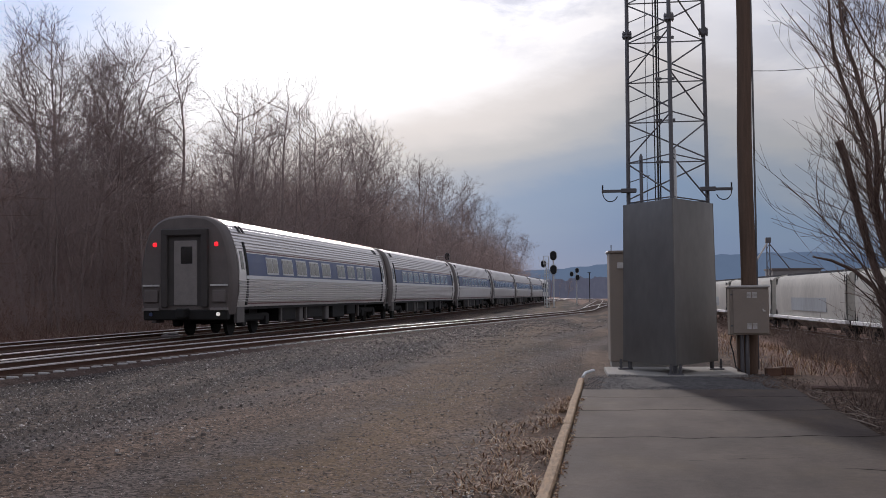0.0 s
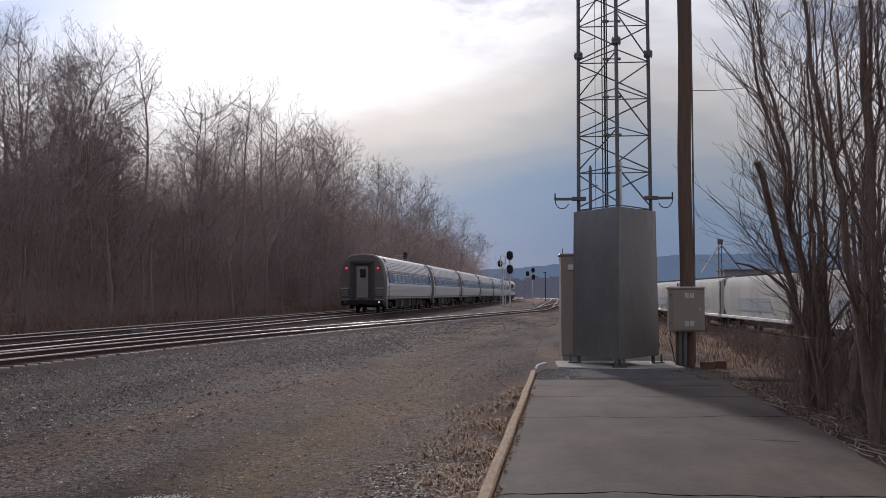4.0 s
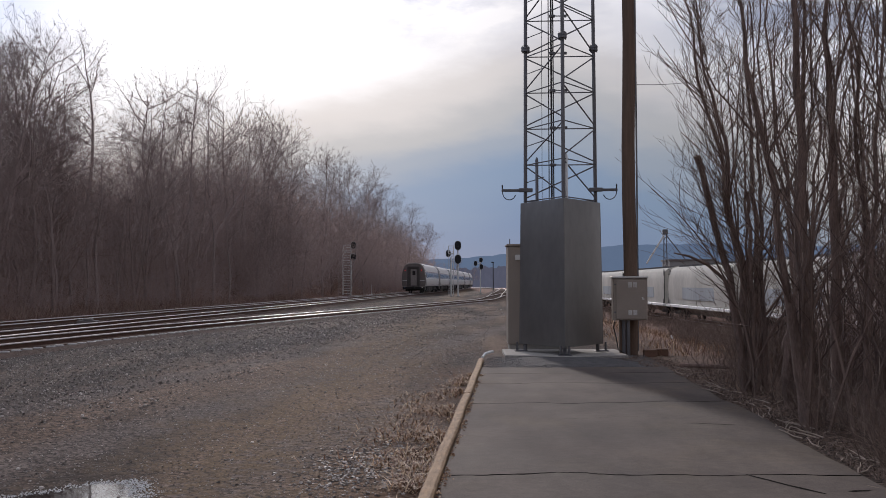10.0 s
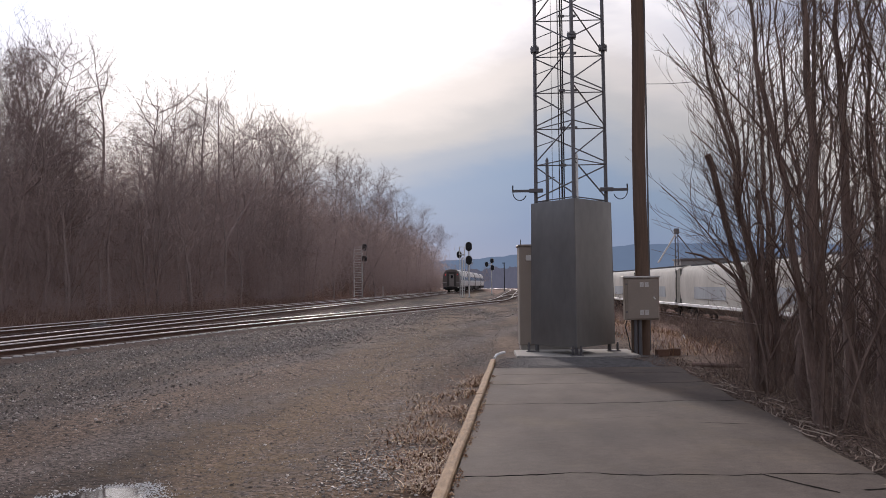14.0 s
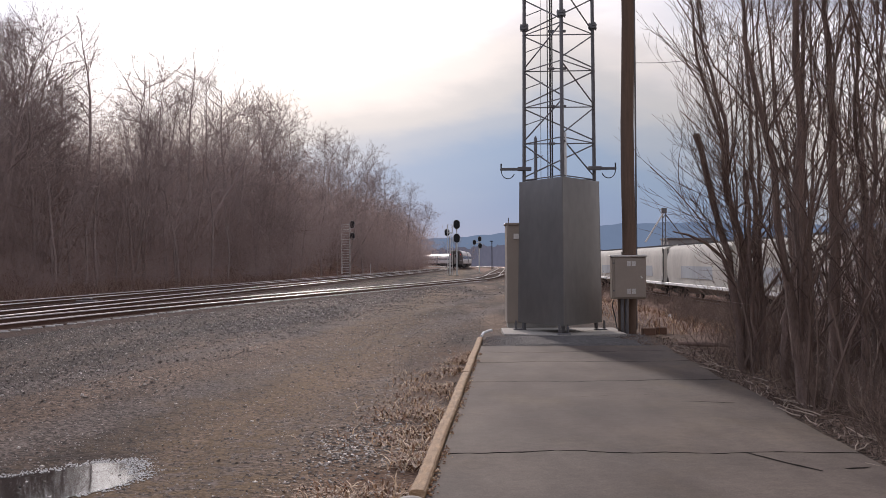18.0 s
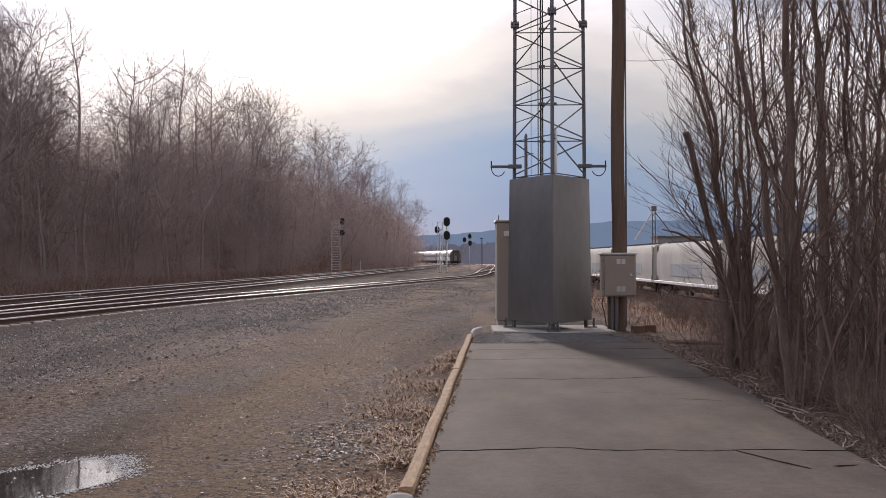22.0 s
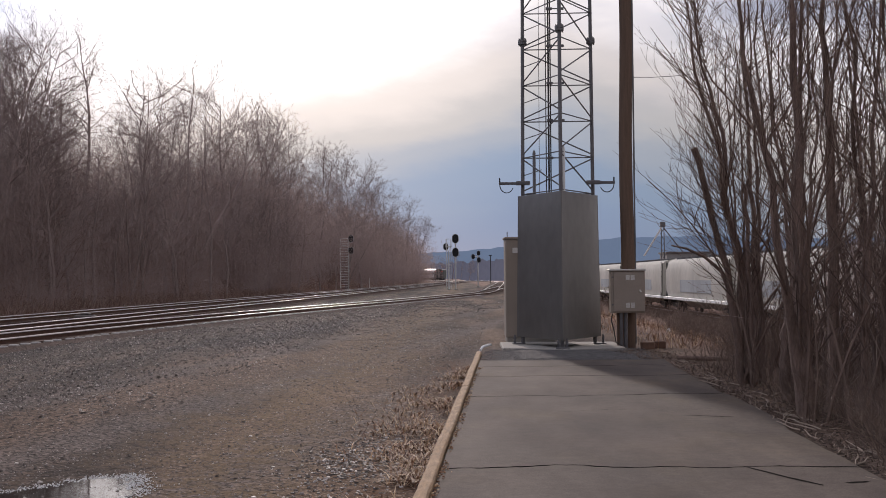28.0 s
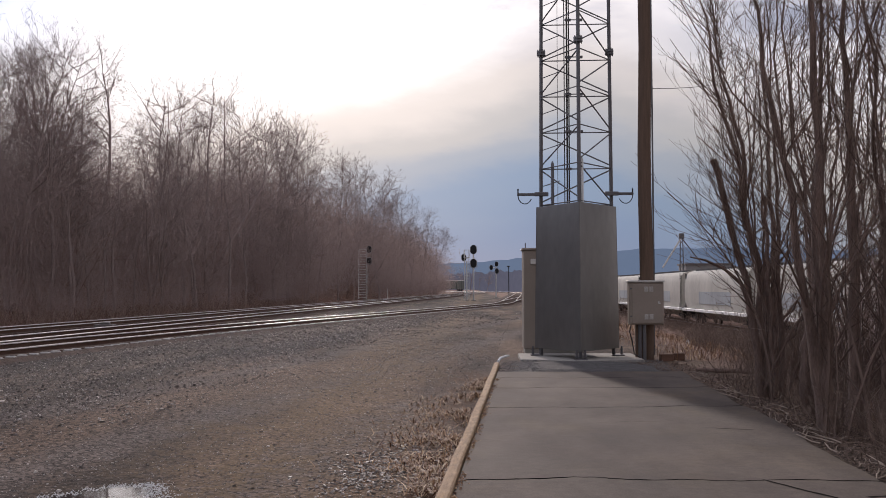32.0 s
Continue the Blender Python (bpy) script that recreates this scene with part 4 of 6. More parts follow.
sbox = thing("service_box", pose(3.98, 24.27, 0.0), "tan steel service box on posts beside the wooden pole", "electrical box")
body = part("body", Shape().box(-0.37, -0.14, 0.76, 0.40, 0.14, 1.70, bevel=0.012), CABINET, sbox)
part("lid", Shape().box(-0.40, -0.18, 1.70, 0.42, 0.16, 1.745, bevel=0.012), CABTOP, sbox, "pale lid")
door = part("door", Shape().box(-0.31, -0.165, 0.79, 0.375, -0.14, 1.67, bevel=0.008), CABINET, sbox)
for z in (0.88, 1.50):
    for x in (-0.035, 0.075):
        v = Shape()
        for i in range(5):
            v.box(x, -0.176, z + i * 0.023, x + 0.085, -0.164, z + i * 0.023 + 0.016)
        part("vent", v, VENT, door)
part("latch", Shape().box(0.27, -0.19, 1.22, 0.32, -0.164, 1.25, bevel=0.006).tube([(0.275, -0.19, 1.25), (0.275, -0.19, 1.28)], 0.018, 6), VENT, door)
for z in (0.93, 1.55):
    part("hinge", Shape().box(-0.35, -0.155, z, -0.29, -0.14, z + 0.03, bevel=0.004), GALV, sbox)
for x in (-0.12, -0.02):
    part("conduit_pipe", Shape().tube([(x, -0.02, -0.05), (x, -0.02, 0.78)], 0.042, 8), GALV, sbox, smooth=True)
part("post", Shape().box(-0.21, 0.02, -0.05, -0.14, 0.10, 0.78), POLEWOOD, sbox)
part("cable", Shape().tube([(-0.32, 0.0, 0.74), (-0.35, -0.03, 0.6), (-0.30, -0.05, 0.4), (-0.26, -0.08, 0.12), (-0.12, -0.2, 0.0)], 0.013, 5), RUBBER, sbox)
# ---- signals ----
def head(parent, x, z, r, y=-0.15, lamps=3):
    """A round-ended black signal target with its lamps."""
    s = Shape()
    ring = []
    for i in range(20):
        a = 2 * math.pi * i / 20
        ring.append((x + r * 0.82 * math.cos(a), z + (r * 0.82 * math.sin(a)) + (r * 0.35 if math.sin(a) > 0 else -r * 0.35)))
    s.loft([[(px, y - 0.03, pz) for px, pz in ring], [(px, y + 0.02, pz) for px, pz in ring]], closed=True, ends=True)
    h = part("signal_head", s, SIGBLACK, parent)
    rim = Shape().loft([[(x + (px - x) * 1.1, y + 0.025, z + (pz - z) * 1.07) for px, pz in ring], [(x + (px - x) * 1.1, y + 0.05, z + (pz - z) * 1.07) for px, pz in ring]], closed=True, ends=True)
    part("rim", rim, SIGGREY, h)
    for i in range(lamps):
        zz = z + (i - (lamps - 1) / 2) * r * 0.72
        hood = Shape().tube([(x, y - 0.03, zz), (x, y - 0.28, zz)], r * 0.26, 10)
        part("hood", hood, SIGBLACK, h)
        part("lens", Shape().disc((x, y - 0.05, zz), (0, 1, 0), r * 0.22, 0.02, 10), GLASS, h)


PALELADDER = mat("pale_ladder_paint", (0.82, 0.81, 0.78), 0.6, 0, 0.2, 3, 30, 0.05, 0.003)


def signal_mast(x, y, height, heads, ladder, label, z0=0.0, stile=0.075):
    t = thing("railway_signal", pose(x, y, z0), label, "railway signal", "railway signals")
    part("mast", Shape().tube([(0, 0, 0), (0, 0, height)], 0.09, 8), SIGGREY, t, smooth=True)
    part("base_plinth", Shape().box(-0.28, -0.28, -0.25, 0.28, 0.28, 0.08, bevel=0.03), CONCRETE, t)
    for hx, hz, r in heads:
        head(t, hx, hz, r)
        part("bracket", Shape().box(min(hx, 0) - 0.05, -0.12, hz - 0.05, max(hx, 0) + 0.05, -0.04, hz + 0.05), SIGGREY, t)
    if ladder:
        lx, lw, lt = ladder
        rail = part("ladder", Shape().tube([(lx - lw, 0.3, 0.1), (lx - lw, 0.3, lt)], stile, 5).tube([(lx + lw, 0.3, 0.1), (lx + lw, 0.3, lt)], stile, 5), PALELADDER if stile > 0.08 else SIGGREY, t)
        for i in range(int(lt / 0.35)):
            part("rung", Shape().tube([(lx - lw, 0.3, 0.3 + i * 0.35), (lx + lw, 0.3, 0.3 + i * 0.35)], 0.45 * stile, 4), PALELADDER if stile > 0.08 else SIGGREY, rail)
        part("platform", Shape().box(lx - lw - 0.1, 0.0, lt - 1.0, lx + lw + 0.1, 0.9, lt - 0.92), SIGGREY, t)
        part("hand_rail", Shape().tube([(lx - lw - 0.05, 0.86, lt - 0.95), (lx - lw - 0.05, 0.86, lt), (lx + lw + 0.05, 0.86, lt), (lx + lw + 0.05, 0.86, lt - 0.95)], 0.04, 5), SIGGREY, t)
    return t


signal_mast(0.75, 133.0, 6.4, [(0.0, 6.3, 0.47), (0.0, 4.6, 0.47)], (-0.85, 0.28, 6.3), "silver mast with two black signal heads beside the main line", stile=0.04)
signal_mast(-0.1, 134.5, 4.9, [(-0.35, 5.35, 0.36)], None, "smaller silver mast with one black signal head")
signal_mast(4.5, 170.0, 5.2, [(0.1, 5.3, 0.33), (0.15, 4.2, 0.36), (-0.75, 4.75, 0.33)], None, "silver mast with three black signal heads by the siding")
signal_mast(-13.9, 148.0, 7.0, [(0.35, 6.9, 0.42), (0.35, 5.3, 0.42)], (-0.6, 0.55, 7.0), "ladder signal mast below the wooded bank", stile=0.10)

lamp = thing("lamp_post", pose(9.4, 245, -0.1), "thin dark lamp post far along the tracks", "lamp post")
part("post", Shape().tube([(0, 0, 0), (0, 0, 6.4)], 0.10, 6), SIGBLACK, lamp)
part("lantern", Shape().box(-0.45, -0.2, 6.4, 0.25, 0.2, 6.6, bevel=0.05), SIGBLACK, lamp)
marker = thing("marker_post", pose(-11.2, 150, 0), "short pale marker post beside the track", "marker post")
part("post", Shape().tube([(0, 0, 0), (0, 0, 1.5)], 0.06, 6), VENT, marker)

# switch machine and stand among the rails
sw = thing("switch_machine", pose(-14.75, 43.5, -0.02), "low grey switch machine beside the points", "switch machine")
part("case", Shape().box(-0.4, -0.22, 0.0, 0.4, 0.22, 0.18, bevel=0.03), ENDGREY, sw)
part("motor_cover", Shape().box(-0.2, -0.18, 0.18, 0.2, 0.18, 0.26, bevel=0.05), ENDGREY, sw)
part("throw_rod", Shape().tube([(0.4, 0, 0.12), (1.6, 0, 0.12)], 0.03, 5), RAIL, sw)

# ---- parked covered hoppers ----
def hopper(length=20.0):
    t = thing("hopper_car", pose(0, 0, 0), "pale grey covered hopper car parked on the yard track", "hopper car", "parked hopper cars")
    half = [(0.55, 4.34), (0.75, 4.32), (1.25, 4.18), (1.48, 3.90), (1.57, 3.35), (1.60, 2.6), (1.57, 1.7), (1.50, 1.28)]
    prof = [(-x, z) for x, z in half[::-1]] + half
    y0, y1 = 0.9, length - 0.9
    s = Shape()
    s.loft([[(x, y, z) for x, z in prof] for y in (y0, y0 + 0.06, y1 - 0.06, y1)])
    for y, rev in ((y0, 1), (y1, 0)):
        v = [(x, y, z) for x, z in prof]
        s.add(v, [tuple(range(len(v)))] if rev else [tuple(range(len(v) - 1, -1, -1))])
    part("body", s, HOPPERM, t, smooth=True)
    for sx in (-1, 1):
        part("side_sill", Shape().box(min(sx * 1.46, sx * 1.74), 0.5, 1.04, max(sx * 1.46, sx * 1.74), length - 0.5, 1.26, bevel=0.02), SILL, t)
        part("roof_rail", Shape().box(min(sx * 0.62, sx * 0.68), y0, 4.40, max(sx * 0.62, sx * 0.68), y1, 4.44), GALV, t)
        part("roof_walk", Shape().box(min(sx * 0.35, sx * 0.62), y0, 4.40, max(sx * 0.35, sx * 0.62), y1, 4.44), GALV, t)
        for i in range(int((length - 2) / 0.9)):
            part("walk_bracket", Shape().box(min(sx * 0.60, sx * 0.98), y0 + 0.4 + i * 0.9, 4.27, max(sx * 0.60, sx * 0.98), y0 + 0.5 + i * 0.9, 4.42), GALV, t)
        panel = Shape().box(min(sx * 1.57, sx * 1.606), 5.4, 1.7, max(sx * 1.57, sx * 1.606), 15.4, 2.62)
        part("stencil_panel", panel, HOPPERGREY, t, "faded grey-blue panel")
        for y in (0.75, length - 0.75):
            lad = Shape()
            for dx in (0.0, 0.45):
                lad.tube([(sx * 1.55, y + (dx if y < 5 else -dx), 1.1), (sx * 1.5, y + (dx if y < 5 else -dx), 4.05)], 0.03, 4)
            for i in range(8):
                lad.tube([(sx * 1.55, y, 1.3 + i * 0.4), (sx * 1.55, y + (0.45 if y < 5 else -0.45), 1.3 + i * 0.4)], 0.02, 4)
            part("ladder", lad, BLACK, t)
    for i in range(4):
        yc = 4.2 + i * 3.9
        hp = Shape().loft([[(-1.3, yc - 1.7, 1.3), (1.3, yc - 1.7, 1.3), (1.3, yc + 1.7, 1.3), (-1.3, yc + 1.7, 1.3)], [(-0.5, yc - 0.4, 0.45), (0.5, yc - 0.4, 0.45), (0.5, yc + 0.4, 0.45), (-0.5, yc + 0.4, 0.45)]], closed=True, ends=True)
        part("discharge_bay", hp, HOPPERM, t)
    for i in range(5):
        part("hatch", Shape().box(-0.33, 2.2 + i * 3.4, 4.34, 0.33, 4.6 + i * 3.4, 4.45, bevel=0.03), HOPPERM, t)
    for yc in (2.6, length - 2.6):
        tr = part("truck", Shape().box(-1.15, yc - 1.2, 0.42, -0.95, yc + 1.2, 0.75, bevel=0.05).box(0.95, yc - 1.2, 0.42, 1.15, yc + 1.2, 0.75, bevel=0.05).box(-1, yc - 0.25, 0.45, 1, yc + 0.25, 0.9), BLACK, t)
        for y in (yc - 0.88, yc + 0.88):
            part("wheelset", Shape().disc((-0.75, y, 0.46), (1, 0, 0), 0.46, 0.13, 16).disc((0.75, y, 0.46), (1, 0, 0), 0.46, 0.13, 16).tube([(-0.75, y, 0.46), (0.75, y, 0.46)], 0.08, 6), BLACK, tr)
    for y in (0.0, length):
        part("coupler", Shape().box(-0.15, min(y, y + (0.9 if y < 5 else -0.9)), 0.75, 0.15, max(y, y + (0.9 if y < 5 else -0.9)), 1.0, bevel=0.03).box(-1.4, min(y + (0.5 if y < 5 else -0.5), y + (0.9 if y < 5 else -0.9)), 1.0, 1.4, max(y + (0.5 if y < 5 else -0.5), y + (0.9 if y < 5 else -0.9)), 1.25), BLACK, t)
    return t


# ---- beyond the yard ----
shed = thing("freight_car", pose(-16.8, 470, 0.1), "distant grey-green freight car with a pale roof", "freight car")
part("body", Shape().box(0, -1.4, 0.9, 15.6, 1.4, 4.4, bevel=0.05), mat("grey_green_car_paint", (0.16, 0.17, 0.15), 0.7, 0, 0.2, 0.6), shed)
part("roof", Shape().box(-0.1, -1.5, 4.4, 15.7, 1.5, 4.75, bevel=0.12), VENT, shed)
for x in (2.0, 13.4):
    part("truck", Shape().box(x - 1.3, -1.1, 0.0, x + 1.3, 1.1, 0.85, bevel=0.1), BLACK, shed)
for i in range(7):
    part("side_post", Shape().box(1.0 + i * 2.2, -1.46, 0.95, 1.12 + i * 2.2, -1.4, 4.4), BLACK, shed)

mill = thing("grain_elevator", pose(52.0, 262, -1.3), "grey grain elevator with a slender braced head tower", "grain elevator")
part("shed", Shape().box(1.0, 0, 0, 12.0, 9, 8.2), mat("grey_mill_sheet", (0.23, 0.225, 0.22), 0.7, 0.1, 0.2, 0.3), mill)
part("roof", Shape().box(0.7, -0.3, 8.2, 12.3, 9.3, 8.6), ENDGREY, mill)
for dx in (-0.5, 0.5):
    part("tower_leg", Shape().tube([(dx, 0, 0), (dx * 0.6, 0, 15.2)], 0.12, 6), GALV, mill)
for i in range(8):
    part("tower_brace", Shape().tube([(-0.48 if i % 2 else 0.48, 0, 1 + i * 1.7), (0.45 if i % 2 else -0.45, 0, 2.7 + i * 1.7)], 0.07, 4), GALV, mill)
part("tower_head", Shape().box(-0.62, -0.5, 14.6, 0.62, 0.5, 15.9, bevel=0.1), GALV, mill)
part("spout", Shape().tube([(-0.2, 0, 14.6), (-4.6, 0, 7.6)], 0.22, 6), VENT, mill)
part("spout", Shape().tube([(0.3, 0, 14.4), (4.8, 0, 8.6)], 0.14, 6), GALV, mill)

hop = hopper(21.7)
hop.matrix_basis = pose(19.6, 68.8, -1.4)
for i in (-1, 1, 2, 3, 4, 5):
    copy_thing(hop, pose(19.6, 68.8 + 22.0 * i, -1.4))
# ---- the departing train ----
CAR, GAP = 25.9, 0.55


def skin(z):
    """Half width of a coach at height z over the rail."""
    pts = [(0.95, 1.50), (1.2, 1.55), (1.6, 1.59), (2.0, 1.585), (2.4, 1.54), (2.8, 1.465), (3.1, 1.38), (3.4, 1.25), (3.6, 1.09), (3.74, 0.88), (3.83, 0.58), (3.87, 0.0)]
    for (za, xa), (zb, xb) in zip(pts, pts[1:]):
        if z <= zb:
            return xa + (xb - xa) * (z - za) / (zb - za)
    return 0.0


SILVER = mat("silver_window_frame", (0.58, 0.58, 0.58), 0.45, 0.4, 0.1)


def coach():
    t = thing("passenger_coach", pose(0, 0, 0), "stainless-steel passenger coach with a blue window band", "train car", "coaches of the departing train")
    # outline of half the section, fluted below and above the window band
    half = []
    z = 0.95
    half.append((skin(z), z))
    for i in range(9):
        a = 1.10 + i * 0.082
        half += [(skin(a), a), (skin(a) + 0.042, a + 0.020), (skin(a) + 0.042, a + 0.043), (skin(a), a + 0.07)]
    half += [(skin(1.9), 1.9), (skin(2.75), 2.75)]
    for i in range(8):
        a = 2.80 + i * 0.105
        half += [(skin(a), a), (skin(a + 0.03) + 0.024, a + 0.035), (skin(a + 0.06) + 0.024, a + 0.06), (skin(a + 0.085), a + 0.085)]
    half += [(0.86, 3.75), (0.72, 3.79), (0.58, 3.81), (0.46, 3.836), (0.36, 3.848), (0.25, 3.86), (0.12, 3.87)]
    prof = [(-x, zz) for x, zz in half] + [(x, zz) for x, zz in half[::-1]]
    s = Shape()
    s.loft([[(x, y, zz) for x, zz in prof] for y in (0.75, 0.8, CAR - 0.8, CAR - 0.75)])
    part("body", s, STEEL, t, smooth=True)
    # floor of the shell
    part("underframe", Shape().box(-1.48, 0.4, 0.86, 1.48, CAR - 0.4, 0.97), BLACK, t)
    # rounded end caps with the gangway
    smoothp = [(skin(zz), zz) for zz in (0.72, 1.0, 1.4, 1.8, 2.2, 2.6, 2.9, 3.15, 3.35, 3.52, 3.66, 3.76, 3.82, 3.86)]
    ring0 = [(-x, zz) for x, zz in smoothp] + [(x, zz) for x, zz in smoothp[::-1]]
    for end in (0, 1):
        e = Shape()
        rr = []
        for y, k in ((0.78, 1.004), (0.24, 1.0), (0.09, 0.98), (0.03, 0.945)):
            rr.append([(x * k, y if not end else CAR - y, 2.2 + (zz - 2.2) * (k if zz > 2.2 else 1)) for x, zz in ring0])
        e.loft(rr if end else rr[::-1], closed=True)
        last = rr[-1]
        e.add(last, [tuple(range(len(last)))] if end else [tuple(range(len(last) - 1, -1, -1))])
        cap = part("end_cap", e, ENDGREY, t, "grimy grey end bulkhead", smooth=True)
        yo = (lambda v: v) if not end else (lambda v: CAR - v)

        def slab(x0, ya, z0, x1, yb, z1, bev=0.0):
            return Shape().box(x0, min(yo(ya), yo(yb)), z0, x1, max(yo(ya), yo(yb)), z1, bevel=bev)

        frame_s = slab(-0.80, -0.14, 0.95, -0.58, 0.06, 3.32, 0.03)
        frame_s.box(0.58, min(yo(-0.14), yo(0.06)), 0.95, 0.80, max(yo(-0.14), yo(0.06)), 3.32, bevel=0.03)
        frame_s.box(-0.80, min(yo(-0.14), yo(0.06)), 3.2, 0.80, max(yo(-0.14), yo(0.06)), 3.42, bevel=0.03)
        part("gangway_diaphragm", frame_s, GANGWAY, cap)
        dr = part("end_door", slab(-0.38, -0.02, 1.02, 0.42, 0.05, 3.05, 0.015), DOORGREY, t, "pale grey end door with a small window")
        part("door_window", slab(-0.14, -0.028, 2.32, 0.26, -0.015, 2.86, 0.06), GLASS, dr)
        # Flat slab, coloured dark for the shaded recess round the door.
        part("door_frame", slab(-0.58, 0.0, 1.0, 0.58, 0.04, 3.2), GANGWAY, t)
        for sx in (-1, 1):
            xa, xb = sorted((sx * 1.0, sx * 1.13))
            part("marker_lamp", slab(xa, -0.02, 2.86, xb, 0.1, 3.0, 0.03), REDLAMP if not end else SIGBLACK, cap)
            xa, xb = sorted((sx * 0.88, sx * 1.46))
            part("hand_rail", slab(xa, -0.05, 1.62, xb, 0.02, 1.67), VENT, cap)
            part("jumper_box", slab(*([xa + 0.05, -0.06, 1.1, xb - 0.05, 0.05, 1.50]), 0.03), ENDGREY, cap)
            part("end_step", slab(xa, -0.08, 0.86, xb, 0.1, 0.94), DOORGREY, cap)
            part("cable_socket", Shape().disc((sx * 1.16, yo(-0.05), 0.74), (0, 1, 0), 0.06, 0.10, 10), WHITELAMP if sx > 0 and not end else BLUE, cap)
        part("coupler", slab(-0.16, -0.5 if end == 0 else -0.28, 0.62, 0.16, 0.6, 0.92, 0.04), BLACK, t)
        part("buffer_beam", slab(-1.45, -0.02, 0.55, 1.45, 0.35, 0.88, 0.04), BLACK, t)
    for sx in (-1, 1):
        # blue window band, white and red lines
        def strip(z0, z1, y0, y1, off, steps=3):
            q = Shape()
            rr = []
            for y in (y0, y1):
                zs = [z0 + (z1 - z0) * i / steps for i in range(steps + 1)]
                rr.append([(sx * (skin(zz) + 0.001), y, zz) for zz in zs] + [(sx * (skin(zz) + off), y, zz) for zz in zs[::-1]])
            return q.loft(rr if sx > 0 else rr[::-1], closed=True, ends=True)
        part("window_band", strip(1.97, 2.70, 1.55, CAR - 1.55, 0.008, 5), BLUE, t, "blue painted window band")
        part("white_line", strip(1.85, 1.96, 1.55, CAR - 1.55, 0.04, 2), WHITELINE, t)
        part("red_line", strip(1.03, 1.075, 1.55, CAR - 1.55, 0.012, 1), REDLINE, t)
        part("red_line", strip(2.735, 2.775, 1.55, CAR - 1.55, 0.012, 1), REDLINE, t)
        for i in range(9):
            y = 3.9 + i * 1.97 + (0.75 if i > 4 else 0)
            fr = part("window", strip(2.03, 2.62, y, y + 1.42, 0.022, 3), SILVER, t, "bright window frame")
            for k in range(2):
                part("pane", strip(2.09, 2.57, y + 0.07 + k * 0.68, y + 0.67 + k * 0.68, 0.028, 3), PANE, fr)
        for y in (0.86, CAR - 1.56):
            dd = part("vestibule_door", strip(1.02, 3.02, y, y + 0.70, 0.012, 8), STEEL, t)
            part("door_gap", strip(1.0, 3.06, y + (0.70 if y < 5 else -0.2), y + (0.90 if y < 5 else 0.0), 0.037, 8), BLACK, t)
            part("door_pane", strip(2.15, 2.75, y + 0.2, y + 0.5, 0.02, 3), GLASS, dd)
        for y in (1.6, 2.0, CAR - 2.3, CAR - 1.9):
            part("roof_vent", strip(3.36, 3.60, y, y + 0.24, 0.035, 2), BLACK, t)
        part("step_well", Shape().box(*sorted((sx * 1.38, sx * 1.50))[:1], 0.85, 0.45, sorted((sx * 1.38, sx * 1.50))[1], 1.6, 0.95), UNDERGREY, t)
        for y in (6.2, 9.75, 19.3):
            part("hanger_leg", Shape().box(min(sx * 1.30, sx * 1.42), y, 0.34, max(sx * 1.30, sx * 1.42), y + 0.16, 0.95, bevel=0.02), UNDERGREY, t)
    # trucks and underfloor gear
    for yc in (3.6, CAR - 3.6):
        tr = part("truck", Shape().box(-1.22, yc - 1.75, 0.45, -1.02, yc + 1.75, 0.72, bevel=0.06).box(1.02, yc - 1.75, 0.45, 1.22, yc + 1.75, 0.72, bevel=0.06).box(-1.1, yc - 0.3, 0.5, 1.1, yc + 0.3, 0.85), BLACK, t)
        for y in (yc - 1.3, yc + 1.3):
            part("wheelset", Shape().disc((-0.71, y, 0.455), (1, 0, 0), 0.455, 0.13, 20).disc((0.71, y, 0.455), (1, 0, 0), 0.455, 0.13, 20).tube([(-0.71, y, 0.455), (0.71, y, 0.455)], 0.08, 6), BLACK, tr)
            part("axle_box", Shape().box(-1.28, y - 0.2, 0.3, -1.02, y + 0.2, 0.62, bevel=0.04), BLACK, tr)
            part("axle_box", Shape().box(1.02, y - 0.2, 0.3, 1.28, y + 0.2, 0.62, bevel=0.04), BLACK, tr)
    for y0, y1, zb in ((6.6, 8.4, 0.38), (9.0, 9.5, 0.3), (10.2, 12.6, 0.42), (13.2, 13.7, 0.3), (14.4, 16.6, 0.36), (17.2, 18.9, 0.45)):
        for sx in (-1, 1):
            xa, xb = sorted((sx * 0.75, sx * 1.36))
            part("underfloor_box", Shape().box(xa, y0, zb, xb, y1, 0.9, bevel=0.04), UNDERGREY if y1 - y0 < 1.0 else BLACK, t)
    t.scale = (1.07, 1.0, 1.12)
    return t


